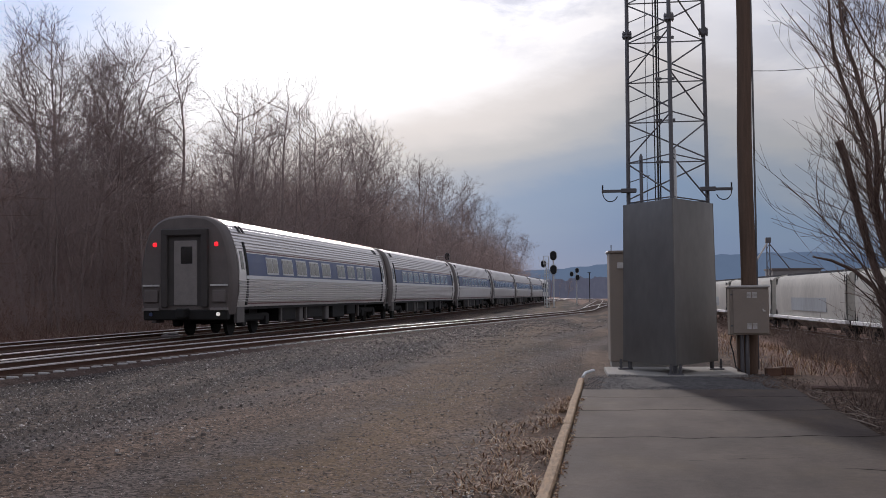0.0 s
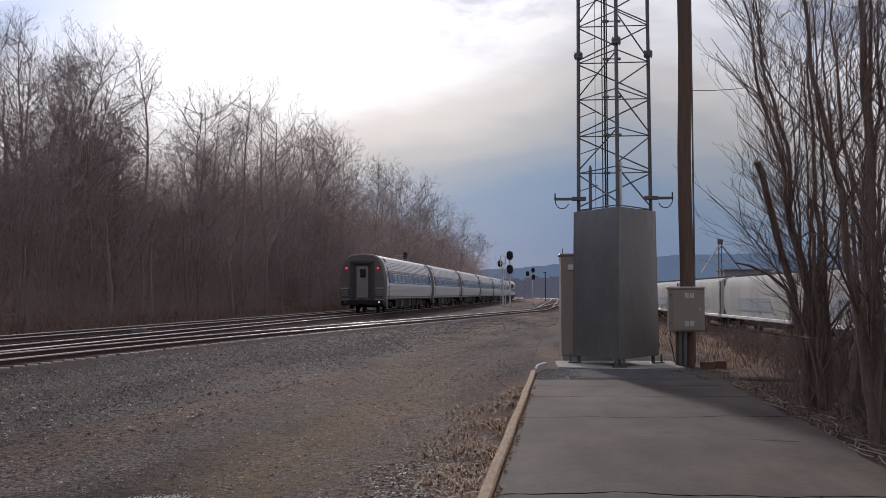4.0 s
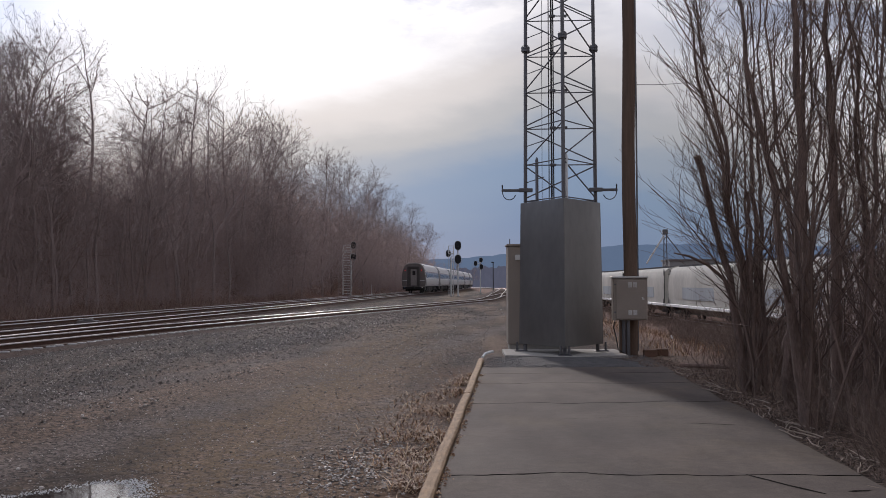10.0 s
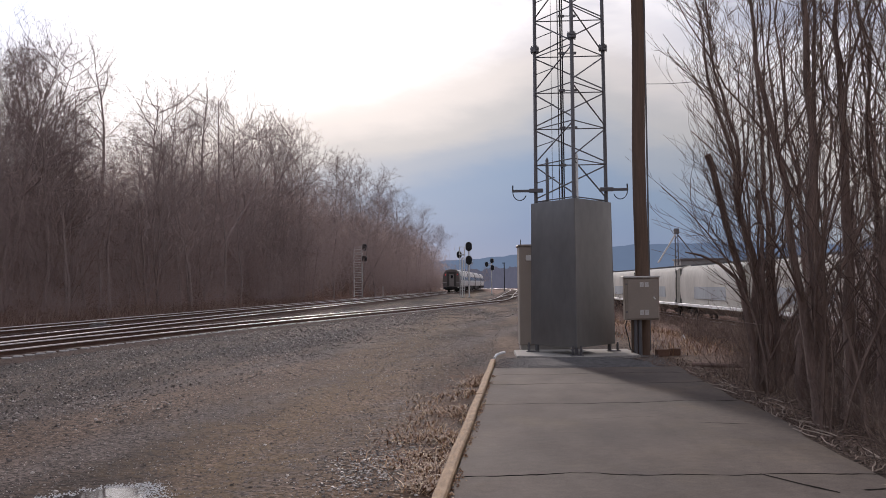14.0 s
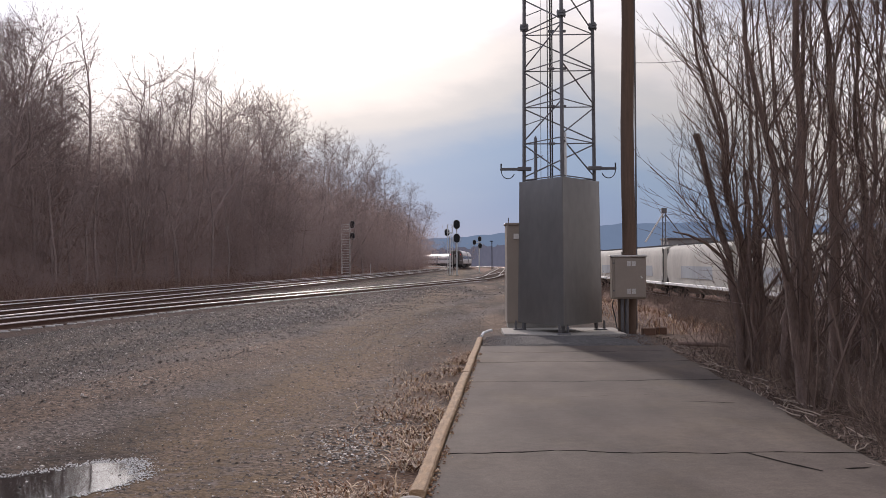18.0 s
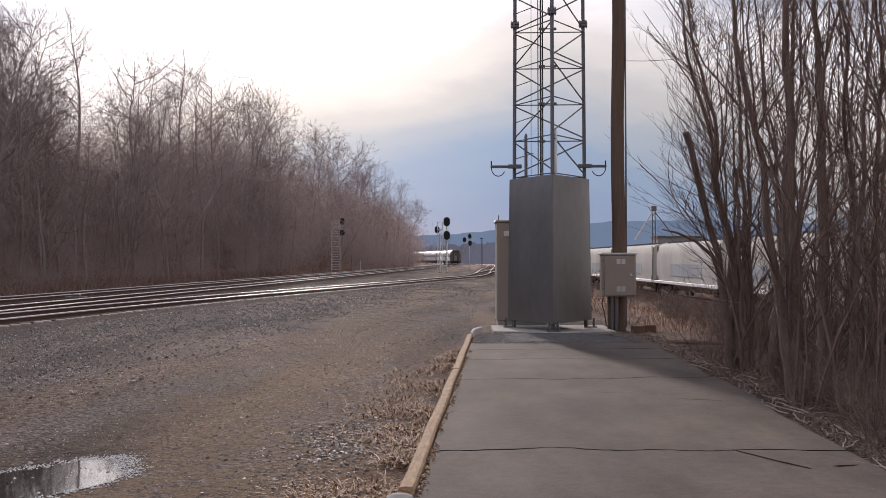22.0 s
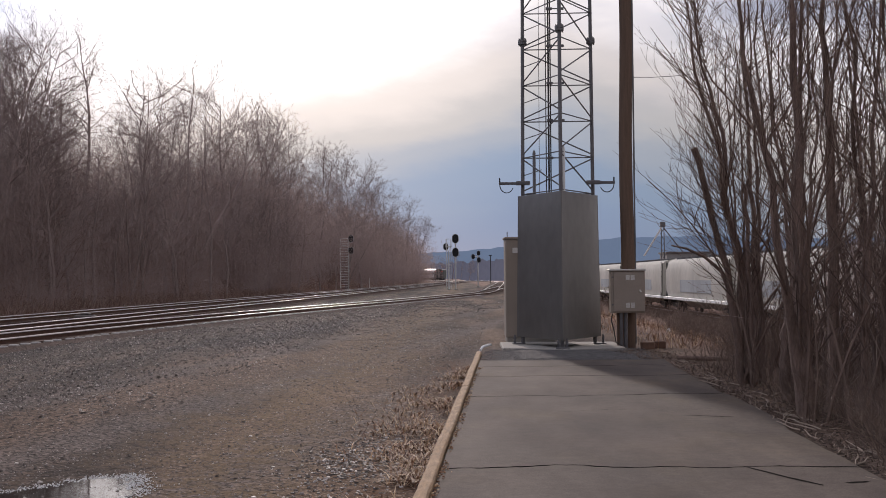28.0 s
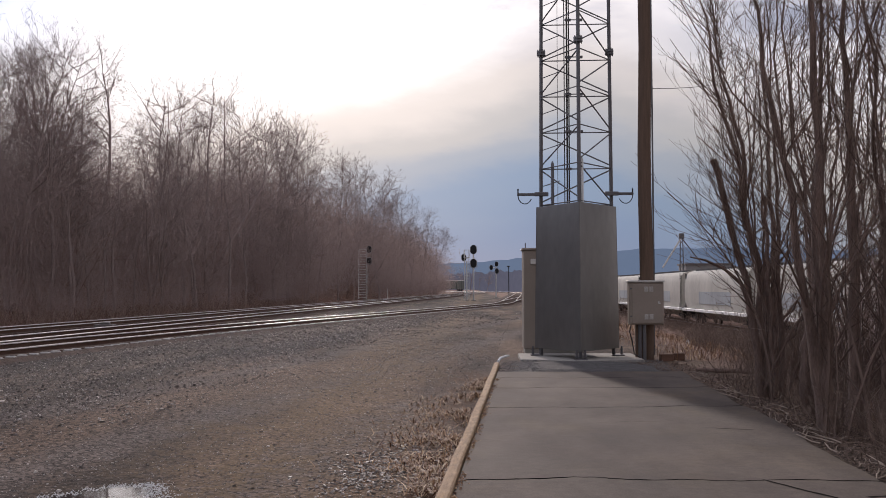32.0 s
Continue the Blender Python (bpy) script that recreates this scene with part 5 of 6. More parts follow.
def locomotive():
    t = thing("locomotive", pose(0, 0, 0), "pale grey diesel locomotive with dark radiator louvres", "locomotive")
    half = [(1.50, 1.1), (1.50, 3.5), (1.35, 3.95), (0.9, 4.3), (0.0, 4.38)]
    prof = [(-x, z) for x, z in half] + [(x, z) for x, z in half[-2::-1]]
    s = Shape().loft([[(x, y, z) for x, z in prof] for y in (0.4, 17.5, 19.2)], closed=True, ends=True)
    for i in range(2 * len(prof), 3 * len(prof)):
        x, y, z = s.v[i]
        s.v[i] = (x * 0.7, y, 1.1 + (z - 1.1) * 0.62)
    part("body", s, STEEL, t)
    part("underframe", Shape().box(-1.5, 0.2, 0.75, 1.5, 19.4, 1.1, bevel=0.04), BLACK, t)
    for sx in (-1, 1):
        part("stripe", Shape().box(min(sx * 1.5, sx * 1.51), 0.6, 1.9, max(sx * 1.5, sx * 1.51), 17.0, 2.6), BLUE, t)
        for y in (1.5, 4.0, 6.5, 9.0):
            part("louvre", Shape().box(min(sx * 1.5, sx * 1.53), y, 2.7, max(sx * 1.5, sx * 1.53), y + 1.8, 3.5), BLACK, t)
        part("cab_window", Shape().box(min(sx * 1.5, sx * 1.515), 15.4, 2.7, max(sx * 1.5, sx * 1.515), 16.5, 3.4), GLASS, t)
    part("fuel_tank", Shape().box(-1.3, 7.0, 0.25, 1.3, 12.0, 0.8, bevel=0.1), BLACK, t)
    part("roof_fan", Shape().disc((0, 3.0, 4.4), (0, 0, 1), 0.6, 0.16, 14).disc((0, 5.0, 4.4), (0, 0, 1), 0.6, 0.16, 14), BLACK, t)
    for yc in (3.2, 16.0):
        tr = part("truck", Shape().box(-1.25, yc - 1.9, 0.4, 1.25, yc + 1.9, 0.8, bevel=0.06), BLACK, t)
        for y in (yc - 1.35, yc + 1.35):
            part("wheelset", Shape().disc((-0.76, y, 0.5), (1, 0, 0), 0.5, 0.13, 16).disc((0.76, y, 0.5), (1, 0, 0), 0.5, 0.13, 16), BLACK, tr)
    return t


COACHES = [coach()]
for i in range(5):
    COACHES.append(copy_thing(COACHES[0], pose(0, 0, 0)))
LOCO = locomotive()
# seconds and metres of the last coach's end along the main line
TAIL = [(0, 39.0), (1, 47.6), (2, 56.8), (4, 77.5), (6, 99), (9, 139), (13, 190), (17, 238), (19, 270), (21, 301), (23, 329), (25, 352), (28, 389), (30, 419), (32, 452)]


def tail_at(t):
    return float(np.interp(t, [a for a, _ in TAIL], [b for _, b in TAIL]))


def rolling(ob, offset, length):
    rows = []
    for i in range(65):
        t = i * 0.5
        s = tail_at(t) + offset
        xa, ya, _ = line_b(s + 3.0)
        xb, yb, _ = line_b(s + length - 3.0)
        h = math.atan2(xb - xa, yb - ya)
        x, y = xa - 3.0 * math.sin(h), ya - 3.0 * math.cos(h)
        rows.append((t, pose(x, y, RAIL_Z, 0, 0, -math.degrees(h))))
    walk(ob, rows)


def motions():
    for i, c in enumerate(COACHES):
        rolling(c, i * (CAR + GAP), CAR)
    rolling(LOCO, len(COACHES) * (CAR + GAP), 19.6)
# ---- bare trees ----
def grow(s, rng, p, d, length, radius, depth, spread=0.6, lift=0.15, kids=(9, 6, 4), bend=0.12, start=0.3, taper=0.85, least=0.006, sides=(6, 4, 3, 3)):
    """A limb and its branches, as tapered tubes."""
    n = (7, 5, 2, 1)[min(depth, 3)]
    pts, rad = [p.copy()], [radius]
    q, dd = p.copy(), d.copy()
    for i in range(n):
        dd = (dd + Vector((rng.uniform(-1, 1), rng.uniform(-1, 1), rng.uniform(-0.8, 0.8) + lift)) * bend).normalized()
        q = q + dd * (length / n)
        pts.append(q.copy())
        rad.append(max(least * 0.7, radius * (1 - taper * (i + 1) / n)))
    s.tube(pts, rad, sides[min(depth, 3)], caps=False)
    if depth >= len(kids):
        return
    for k in range(kids[depth]):
        u = start + (1 - start) * (k + rng.random()) / kids[depth]
        f = min(u * n, n - 1e-3)
        i = int(f)
        b = pts[i].lerp(pts[i + 1], f - i)
        along = (pts[i + 1] - pts[i]).normalized()
        side = along.orthogonal().normalized()
        side.rotate(Matrix.Rotation(rng.uniform(0, 2 * math.pi), 3, along))
        w = (along * (1 - spread * rng.uniform(0.5, 1.1)) + side * spread * rng.uniform(0.8, 1.3) + Vector((0, 0, lift))).normalized()
        ll = length * rng.uniform(0.35, 0.62) * (1.2 - 0.6 * u)
        grow(s, rng, b, w, ll, max(rad[i] * rng.uniform(0.4, 0.6), least), depth + 1, spread, lift, kids, bend * 1.25, 0.12, taper, least, sides)


def hill_tree(seed, height, limbs=19, low=0.32, wide=1.0):
    rng = random.Random(seed)
    t = thing("bare_tree", pose(0, 0, 0), "tall leafless tree on the wooded bank", "tree", "bare trees on the bank")
    trunk, crown = Shape(), Shape()
    stems = rng.choice((1, 1, 2))
    for k in range(stems):
        d = Vector((rng.uniform(-0.2, 0.2), rng.uniform(-0.2, 0.2), 1)).normalized()
        n = 10
        pts, q = [Vector((0.3 * k, 0, -0.6))], Vector((0.3 * k, 0, -0.6))
        for i in range(n):
            d = (d + Vector((rng.uniform(-1, 1), rng.uniform(-1, 1), 0.35)) * 0.13).normalized()
            q = q + d * (height * (0.95 if k == 0 else 0.78) / n)
            pts.append(q.copy())
        r0 = 0.012 * height * rng.uniform(0.7, 1.0)
        rad = [max(0.02, r0 * (1 - 0.93 * i / n)) for i in range(n + 1)]
        trunk.tube(pts, rad, 7)
        nl = limbs if k == 0 else limbs // 2
        for j in range(nl):
            u = low + (1 - low) * (j + rng.random()) / nl
            i = min(int(u * n), n - 1)
            b = pts[i].lerp(pts[i + 1], u * n - i)
            a = rng.uniform(0, 2 * math.pi)
            w = Vector((math.cos(a), math.sin(a), rng.uniform(0.2, 1.25))).normalized()
            grow(crown, rng, b, w, wide * height * rng.uniform(0.16, 0.36) * (1.3 - 0.72 * u), max(rad[i] * 0.5, 0.035), 1, 0.64, 0.18, (0, 8, 5), 0.26, 0.2, 0.78, 0.009)
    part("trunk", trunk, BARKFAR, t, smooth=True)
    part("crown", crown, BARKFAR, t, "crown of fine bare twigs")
    return t


rng = random.Random(11)
kinds = [hill_tree(100 + i, h, l, lo, w) for i, (h, l, lo, w) in enumerate(((20, 15, 0.5, 1.0), (17, 17, 0.42, 1.15), (22, 12, 0.55, 0.75), (16, 18, 0.42, 1.2), (19, 14, 0.48, 1.0), (14, 17, 0.4, 1.2), (18, 12, 0.55, 1.1)))]
used = set()


TALL = [max(v.co.z for p in k.children for v in p.data.vertices) for k in kinds]


def plant(kind, x, y, tall):
    """A tree of one of the kinds, grown to the given height."""
    size = tall / TALL[kind]
    m = pose(x, y, level(x, y) - 0.15, rng.uniform(-3, 3), rng.uniform(-3, 3), rng.uniform(0, 360)) @ Matrix.Scale(size, 4)
    if kind not in used:
        used.add(kind)
        kinds[kind].matrix_basis = m
    else:
        copy_thing(kinds[kind], m).matrix_basis = m


# how high the wood stands against the sky, along the line: bearing (x over y) and slope of the crowns' tops
CROWNS = ((-0.52, 0.27), (-0.44, 0.26), (-0.41, 0.239), (-0.378, 0.236), (-0.357, 0.215), (-0.342, 0.233), (-0.326, 0.185), (-0.305, 0.184), (-0.279, 0.190), (-0.242, 0.196), (-0.205, 0.176), (-0.174, 0.158), (-0.147, 0.143), (-0.137, 0.124), (-0.10, 0.118), (-0.068, 0.096), (-0.042, 0.072), (-0.029, 0.056), (-0.018, 0.040))


def wood(kind, bearing, back, share):
    """Plants a tree in the wood, back metres behind the far track, as a share of the wood's height there."""
    back += 1.5
    y = (19.18 + back) / (0.0645 - bearing)
    x = bearing * y
    tall = 1.6 + y * float(np.interp(bearing, [c[0] for c in CROWNS], [c[1] for c in CROWNS])) * share - level(x, y)
    plant(kind, x, y, max(6.0, tall))


# the trees that make the skyline, then the wood round and behind them
for k, bearing, back in ((3, -0.47, 9), (5, -0.445, 10), (1, -0.395, 9), (4, -0.46, 8), (1, -0.425, 7), (3, -0.405, 10), (0, -0.38, 8), (2, -0.341, 9), (6, -0.30, 8), (5, -0.283, 7), (1, -0.262, 9), (6, -0.243, 7), (4, -0.228, 9), (3, -0.206, 7), (1, -0.19, 8), (5, -0.172, 7), (3, -0.158, 8), (1, -0.147, 6.5), (5, -0.126, 7), (3, -0.112, 6.5), (1, -0.10, 6), (5, -0.085, 6), (3, -0.07, 5.5), (1, -0.056, 5), (5, -0.043, 4.5), (3, -0.03, 4)):
    wood(k, bearing, back, 1.09)
for k, bearing, back, share in ((2, -0.412, 8, 1.04), (4, -0.393, 6, 0.98), (6, -0.376, 9, 0.94), (0, -0.432, 6, 1.02), (5, -0.402, 11, 1.0), (2, -0.366, 7, 0.88)):
    wood(k, bearing, back, share)
for i in range(64):
    u = (i + rng.random()) / 64
    wood(i % 7, -0.50 + 0.468 * u, (rng.uniform(4.5, 8) if i % 2 else rng.uniform(8, 17)) * (1 - 0.4 * u), rng.uniform(0.5, 0.86))
# Unseen trees beside and behind the camera, added to darken the guard's reflections.
for i in range(8):
    y = -60 + 90 * (i + rng.random()) / 8
    plant(i % 7, side_a(y) - rng.uniform(6, 20), y, rng.uniform(13, 17))
for i in range(9):
    plant(i % 7, -24 + 4.2 * i, 500 + 30 * rng.random(), rng.uniform(10, 17))


# undergrowth: a few shrub forms, strewn and joined
def shrub_form(seed, height, stems, kids=(0, 5, 4), least=0.012, spread=0.6, radius=0.03, lean=0.5):
    r = random.Random(seed)
    s = Shape()
    for i in range(stems):
        a = r.uniform(0, 6.28)
        d = Vector((math.cos(a) * lean * r.random(), math.sin(a) * lean * r.random(), 1)).normalized()
        grow(s, r, Vector((math.cos(a) * 0.35 * r.random(), math.sin(a) * 0.35 * r.random(), -0.1)), d, height * r.uniform(0.6, 1.0), radius * r.uniform(0.6, 1.1), 1, spread, 0.12, kids, 0.2, 0.15, 0.75, least)
    return np.array(s.v), np.array([f for f in s.f if len(f) == 4])


def strewn(name, forms, spots, material, label, category, seed):
    """Many copies of a few forms in one mesh."""
    r = random.Random(seed)
    vs, fs, k = [], [], 0
    for x, y, size in spots(r):
        v, f = forms[r.randrange(len(forms))]
        a = r.uniform(0, 6.28)
        c, sn = math.cos(a), math.sin(a)
        q = v * size
        q = np.stack([q[:, 0] * c - q[:, 1] * sn + x, q[:, 0] * sn + q[:, 1] * c + y, q[:, 2] * r.uniform(0.85, 1.15) + level(x, y)], 1)
        vs.append(q)
        fs.append(f + k)
        k += len(v)
    v, f = np.concatenate(vs), np.concatenate(fs)
    me = bpy.data.meshes.new(name)
    me.vertices.add(len(v))
    me.vertices.foreach_set("co", v.ravel())
    me.loops.add(f.size)
    me.loops.foreach_set("vertex_index", f.ravel().astype(np.int32))
    me.polygons.add(len(f))
    me.polygons.foreach_set("loop_start", np.arange(0, f.size, 4, dtype=np.int32))
    me.materials.append(material)
    me.update(calc_edges=True)
    me.validate()
    return tagged(new(name, me), label, category, kind="stuff")


def bank_spots(r):
    for i in range(95):
        y = -8 + 300 * ((i + r.random()) / 95) ** 1.45
        b = 6.5 + (13 if i % 5 < 2 else 7) * r.random() ** 1.1
        yield side_a(y) - b, y, r.uniform(0.6, 1.1) * (0.72 + 0.28 * smooth((b - 3.5) / 6))


def bank_low(r):
    for i in range(130):
        y = 20 + 270 * ((i + r.random()) / 130) ** 1.3
        yield side_a(y) - 3.4 - 8 * r.random(), y, r.uniform(0.14, 0.46)


forms = [shrub_form(20 + i, h, 8, (0, 6, 4), 0.009, 0.75, 0.03, 0.8) for i, h in enumerate((8.0, 6.5, 9.5, 5.5, 8.5))]
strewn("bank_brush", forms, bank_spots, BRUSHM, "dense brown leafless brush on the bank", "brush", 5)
low_forms = [shrub_form(60 + i, h, 8, (0, 3, 1)) for i, h in enumerate((6, 7, 5))]
strewn("bank_scrub", low_forms, bank_low, DRYWEED, "low reddish-brown scrub at the foot of the bank", "brush", 6)


# fine tangle of dead stalks, vines and withered leaves hung through the brush
def tangle_form(seed, wide, tall, count, thick=1.0):
    r = random.Random(seed)
    v, f = [], []
    lobes = [(r.gauss(0, wide * 0.35), r.gauss(0, wide * 0.35), tall * r.uniform(0.15, 0.75), wide * r.uniform(0.3, 0.6)) for _ in range(9)]
    for i in range(count):
        cx, cy, cz, k = lobes[r.randrange(9)]
        p = Vector((cx + r.gauss(0, k * 0.5), cy + r.gauss(0, k * 0.5), max(0.02, cz + r.gauss(0, tall * 0.16))))
        d = Vector((r.uniform(-1, 1), r.uniform(-1, 1), r.uniform(-0.5, 2.2))).normalized()
        w = d.orthogonal().normalized()
        w.rotate(Matrix.Rotation(r.uniform(0, 6.28), 3, d))
        d, w = d * r.uniform(0.18, 0.62), w * thick * r.uniform(0.004, 0.011)
        n = len(v)
        v += [tuple(p - d - w * 0.4), tuple(p - w), tuple(p + d), tuple(p + w)]
        f.append((n, n + 1, n + 2, n + 3))
    return np.array(v), np.array(f)


def tangle_spots(r):
    for i in range(230):
        y = 14 + 96 * ((i + r.random()) / 230) ** 1.2
        b = 4.0 + 12 * r.random() ** 1.35
        yield side_a(y) - b, y, r.uniform(0.35, 0.62) + 0.55 * smooth((b - 5.0) / 6) * r.uniform(0.5, 1.0)


def far_spots(r):
    for i in range(330):
        y = 100 + 190 * ((i + r.random()) / 330) ** 1.15
        b = (7.2 if 128 < y < 160 else 4.6) + 9 * r.random() ** 1.2
        yield side_a(y) - b, y, r.uniform(0.5, 0.9) + 0.95 * smooth((b - 4.5) / 5) * r.uniform(0.6, 1.1)


def vine_spots(r):
    for i in range(115):
        y = 26 + 84 * ((i + r.random()) / 115) ** 1.2
        yield side_a(y) - r.uniform(6.5, 13), y, r.uniform(0.75, 1.15)
    for i in range(95):
        y = r.uniform(33, 110)
        yield side_a(y) - r.uniform(8, 17), y, r.uniform(0.9, 1.3)


TANGLE = mat("withered_tangle", (0.41, 0.33, 0.305), 0.95, 0, 0.45, 0.1, 2, 0, spec=0.1, col2=(0.29, 0.21, 0.185))


def let_through(m, share):
    """Thin dry stalks: part of the light passes through them."""
    n, l = m.node_tree.nodes, m.node_tree.links
    b, out = n["Principled BSDF"], n["Material Output"]
    t, x = n.new("ShaderNodeBsdfTranslucent"), n.new("ShaderNodeMixShader")
    l.new(b.inputs["Base Color"].links[0].from_socket, t.inputs["Color"])
    x.inputs[0].default_value = share
    l.new(b.outputs[0], x.inputs[1])
    l.new(t.outputs[0], x.inputs[2])
    l.new(x.outputs[0], out.inputs["Surface"])


let_through(TANGLE, 0.5)
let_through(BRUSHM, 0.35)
strewn("bank_tangle", [tangle_form(300 + i, w, h, 740) for i, (w, h) in enumerate(((3.4, 4.6), (2.8, 6.2), (4.2, 4.0), (3.0, 5.4)))], tangle_spots, TANGLE, "reddish-brown tangle of withered vines and stalks on the bank", "undergrowth", 15)


def veil_spots(r):
    for i in range(22):
        y = r.uniform(13.5, 20)
        yield 0.39 * y + 0.6 + 1.6 * r.random(), y, r.uniform(0.55, 0.85)


strewn("thicket_tangle", [tangle_form(370 + i, 2.6, h, 700, 0.6) for i, h in enumerate((4.4, 5.2, 3.6))], veil_spots, TANGLE, "brown tangle of fine twigs behind the bare clumps", "undergrowth", 18)
strewn("bank_vines", [tangle_form(340 + i, w, h, 1080) for i, (w, h) in enumerate(((4.6, 7.4), (3.8, 8.6), (5.2, 6.6)))], vine_spots, TANGLE, "tall brown veil of vines and fine twigs among the trees", "undergrowth", 16)
strewn("far_undergrowth", [tangle_form(380 + i, w, h, 540, 1.7) for i, (w, h) in enumerate(((4.4, 6.4), (3.8, 8.0), (5.0, 5.6)))], far_spots, TANGLE, "brown undergrowth along the far stretch of the bank", "undergrowth", 17)


# ---- the thicket beside the platform ----
def shoot(s, r, p, d, length, radius, kids, rise=0.10):
    """A long thin twig that arcs steadily, with finer side twigs."""
    drift = Vector((r.uniform(-0.7, 1), r.uniform(-1, 1), r.uniform(-0.45, 0.5))) * 0.17
    n = 7 if kids else 4
    pts, q, dd = [p.copy()], p.copy(), d.copy()
    for i in range(n):
        dd = (dd + drift + Vector((0, 0, rise)) + Vector((r.uniform(-1, 1), r.uniform(-1, 1), r.uniform(-1, 1))) * 0.04).normalized()
        q = q + dd * (length / n)
        pts.append(q.copy())
    rad = [max(0.0022, radius * (1 - 0.75 * i / n)) for i in range(n + 1)]
    s.tube(pts, rad, 4 if kids else 3, caps=False)
    for k in range(kids):
        f = min(n - 0.01, n * (0.15 + 0.8 * (k + r.random()) / kids))
        i = int(f)
        along = (pts[i + 1] - pts[i]).normalized()
        side = along.orthogonal().normalized()
        side.rotate(Matrix.Rotation(r.uniform(0, 2 * math.pi), 3, along))
        shoot(s, r, pts[i].lerp(pts[i + 1], f - i), (along + side * r.uniform(0.35, 0.7)).normalized(), min(1.1, length * r.uniform(0.28, 0.58)), max(0.003, rad[i] * 0.6), kids // 3, rise)


def thicket_tree(name, x, y, stems, seed, label, whips=27, thin=5, reach=0.85):
    """A clump of bare stems: each from the base with a lean, crooked as it rises, hung with long whippy twigs."""
    r = random.Random(seed)
    t = thing(name, pose(x, y, level(x, y)), label, "tree", "bare clumps beside the platform")
    for dx, dy, tx, ty, h, rad, cut in stems:
        limb = Shape()
        n = 18
        pts = []
        wave, turn, swing = r.uniform(1.8, 3.0), r.uniform(0, 6.28), r.uniform(0.025, 0.055)
        walk_x = walk_y = 0.0
        for i in range(n + 1):
            u = i / n
            w = u ** 1.4
            walk_x, walk_y = walk_x * 0.9 + r.gauss(0, 0.018), walk_y * 0.9 + r.gauss(0, 0.018)
            k = swing * min(1.0, 3 * u) * (0.4 if cut else 1.0)
            pts.append(Vector((walk_x * (u > 0), walk_y * (u > 0), 0)) + Vector((dx + tx * w + k * math.sin(h * u * 6.28 / wave + turn), dy + ty * w + k * math.cos(h * u * 5.1 / wave + turn), -0.12 + h * u)) + Vector((r.uniform(-1, 1), r.uniform(-1, 1), 0)) * 0.014 * (u > 0))
        rr = [rad * (1 + 0.35 * (1 - i / n) ** 8) * (1 - (0.2 if cut else 0.86) * i / n) * r.uniform(0.93, 1.08) for i in range(n + 1)]
        if cut:
            rr[-1] = rr[-2] * 1.15
        limb.tube(pts, rr, 9)
        st = part("stem", limb, BARK, t, "sawn-off stem" if cut else "", smooth=True)
        # forks
        if not cut:
            for j in range(3):
                u = r.uniform(0.14, 0.7)
                i = int(u * n)
                a = r.uniform(0, 6.28)
                fk, q = [pts[i].copy()], pts[i].copy()
                d = Vector((0.55 * math.cos(a) + 0.05, 0.6 * math.sin(a), 1)).normalized()
                for m in range(8):
                    d = (d + Vector((r.uniform(-1, 1) * 0.26 + 0.02, r.uniform(-1, 1) * 0.26, 0.10))).normalized()
                    q = q + d * (h * (1 - u) * 0.9 / 8)
                    fk.append(q.copy())
                part("fork", Shape().tube(fk, [min(0.021, rr[i] * (0.46 if j < 2 else 0.32)) * (1 - 0.09 * m) for m in range(9)], 7), BARK, st, smooth=True)
        tw = Shape()
        for j in range(whips if not cut else 3):
            u = 0.16 + 0.82 * ((j + r.random()) / whips) ** 0.8 if not cut else r.uniform(0.25, 0.9)
            i = min(int(u * n), n - 1)
            b = pts[i].lerp(pts[i + 1], u * n - i)
            a = r.uniform(0, 6.28)
            d = Vector((math.cos(a) + 0.05, math.sin(a), r.uniform(0.35, 1.6))).normalized()
            shoot(tw, r, b, d, (0.5 if cut else 0.72 if tx < -0.4 else 1.0) * reach * r.uniform(0.6, 1.9) * (1.15 - 0.45 * u) * min(1.0, 0.35 + 1.7 * u), min(0.0085, max(0.004, rr[i] * 0.2)), 6)
        tagged(part("twig_spray", tw, TWIG, st), kind="stuff")
    # thin suckers from the foot
    for j in range(thin):
        a = r.uniform(0, 6.28)
        p = Vector((0.25 + 0.35 * math.cos(a), 0.6 * math.sin(a), -0.1))
        s = Shape()
        shoot(s, r, p, Vector((r.uniform(-0.14, 0.24), r.uniform(-0.25, 0.25), 1)).normalized(), r.uniform(2.2, 5.6), r.uniform(0.012, 0.026), 7, 0.03)
        tagged(part("sucker", s, TWIG, t), kind="stuff")
    return t


clump = thicket_tree("bare_clump", 4.42, 16.1, ((-0.03, 0, -0.64, 0, 3.66, 0.056, True), (0.08, 0.1, -0.78, 0.3, 6.4, 0.064, False), (0.14, 0.05, -0.16, 0.2, 5.2, 0.034, False), (0.24, 0.0, -0.12, 0.25, 6.6, 0.04, False), (0.10, -0.06, -0.20, 0.0, 3.1, 0.036, True)), 1, "clump of bare grey-brown stems, one sawn off", 27, 4)
part("low_branch", Shape().tube([(-0.16, 0, 1.15), (-0.36, -0.05, 1.68), (-0.62, -0.1, 1.9), (-0.9, -0.12, 2.03), (-1.12, -0.1, 2.08)], [0.036, 0.03, 0.024, 0.018, 0.01], 7), BARK, clump, smooth=True)
rs = random.Random(82)
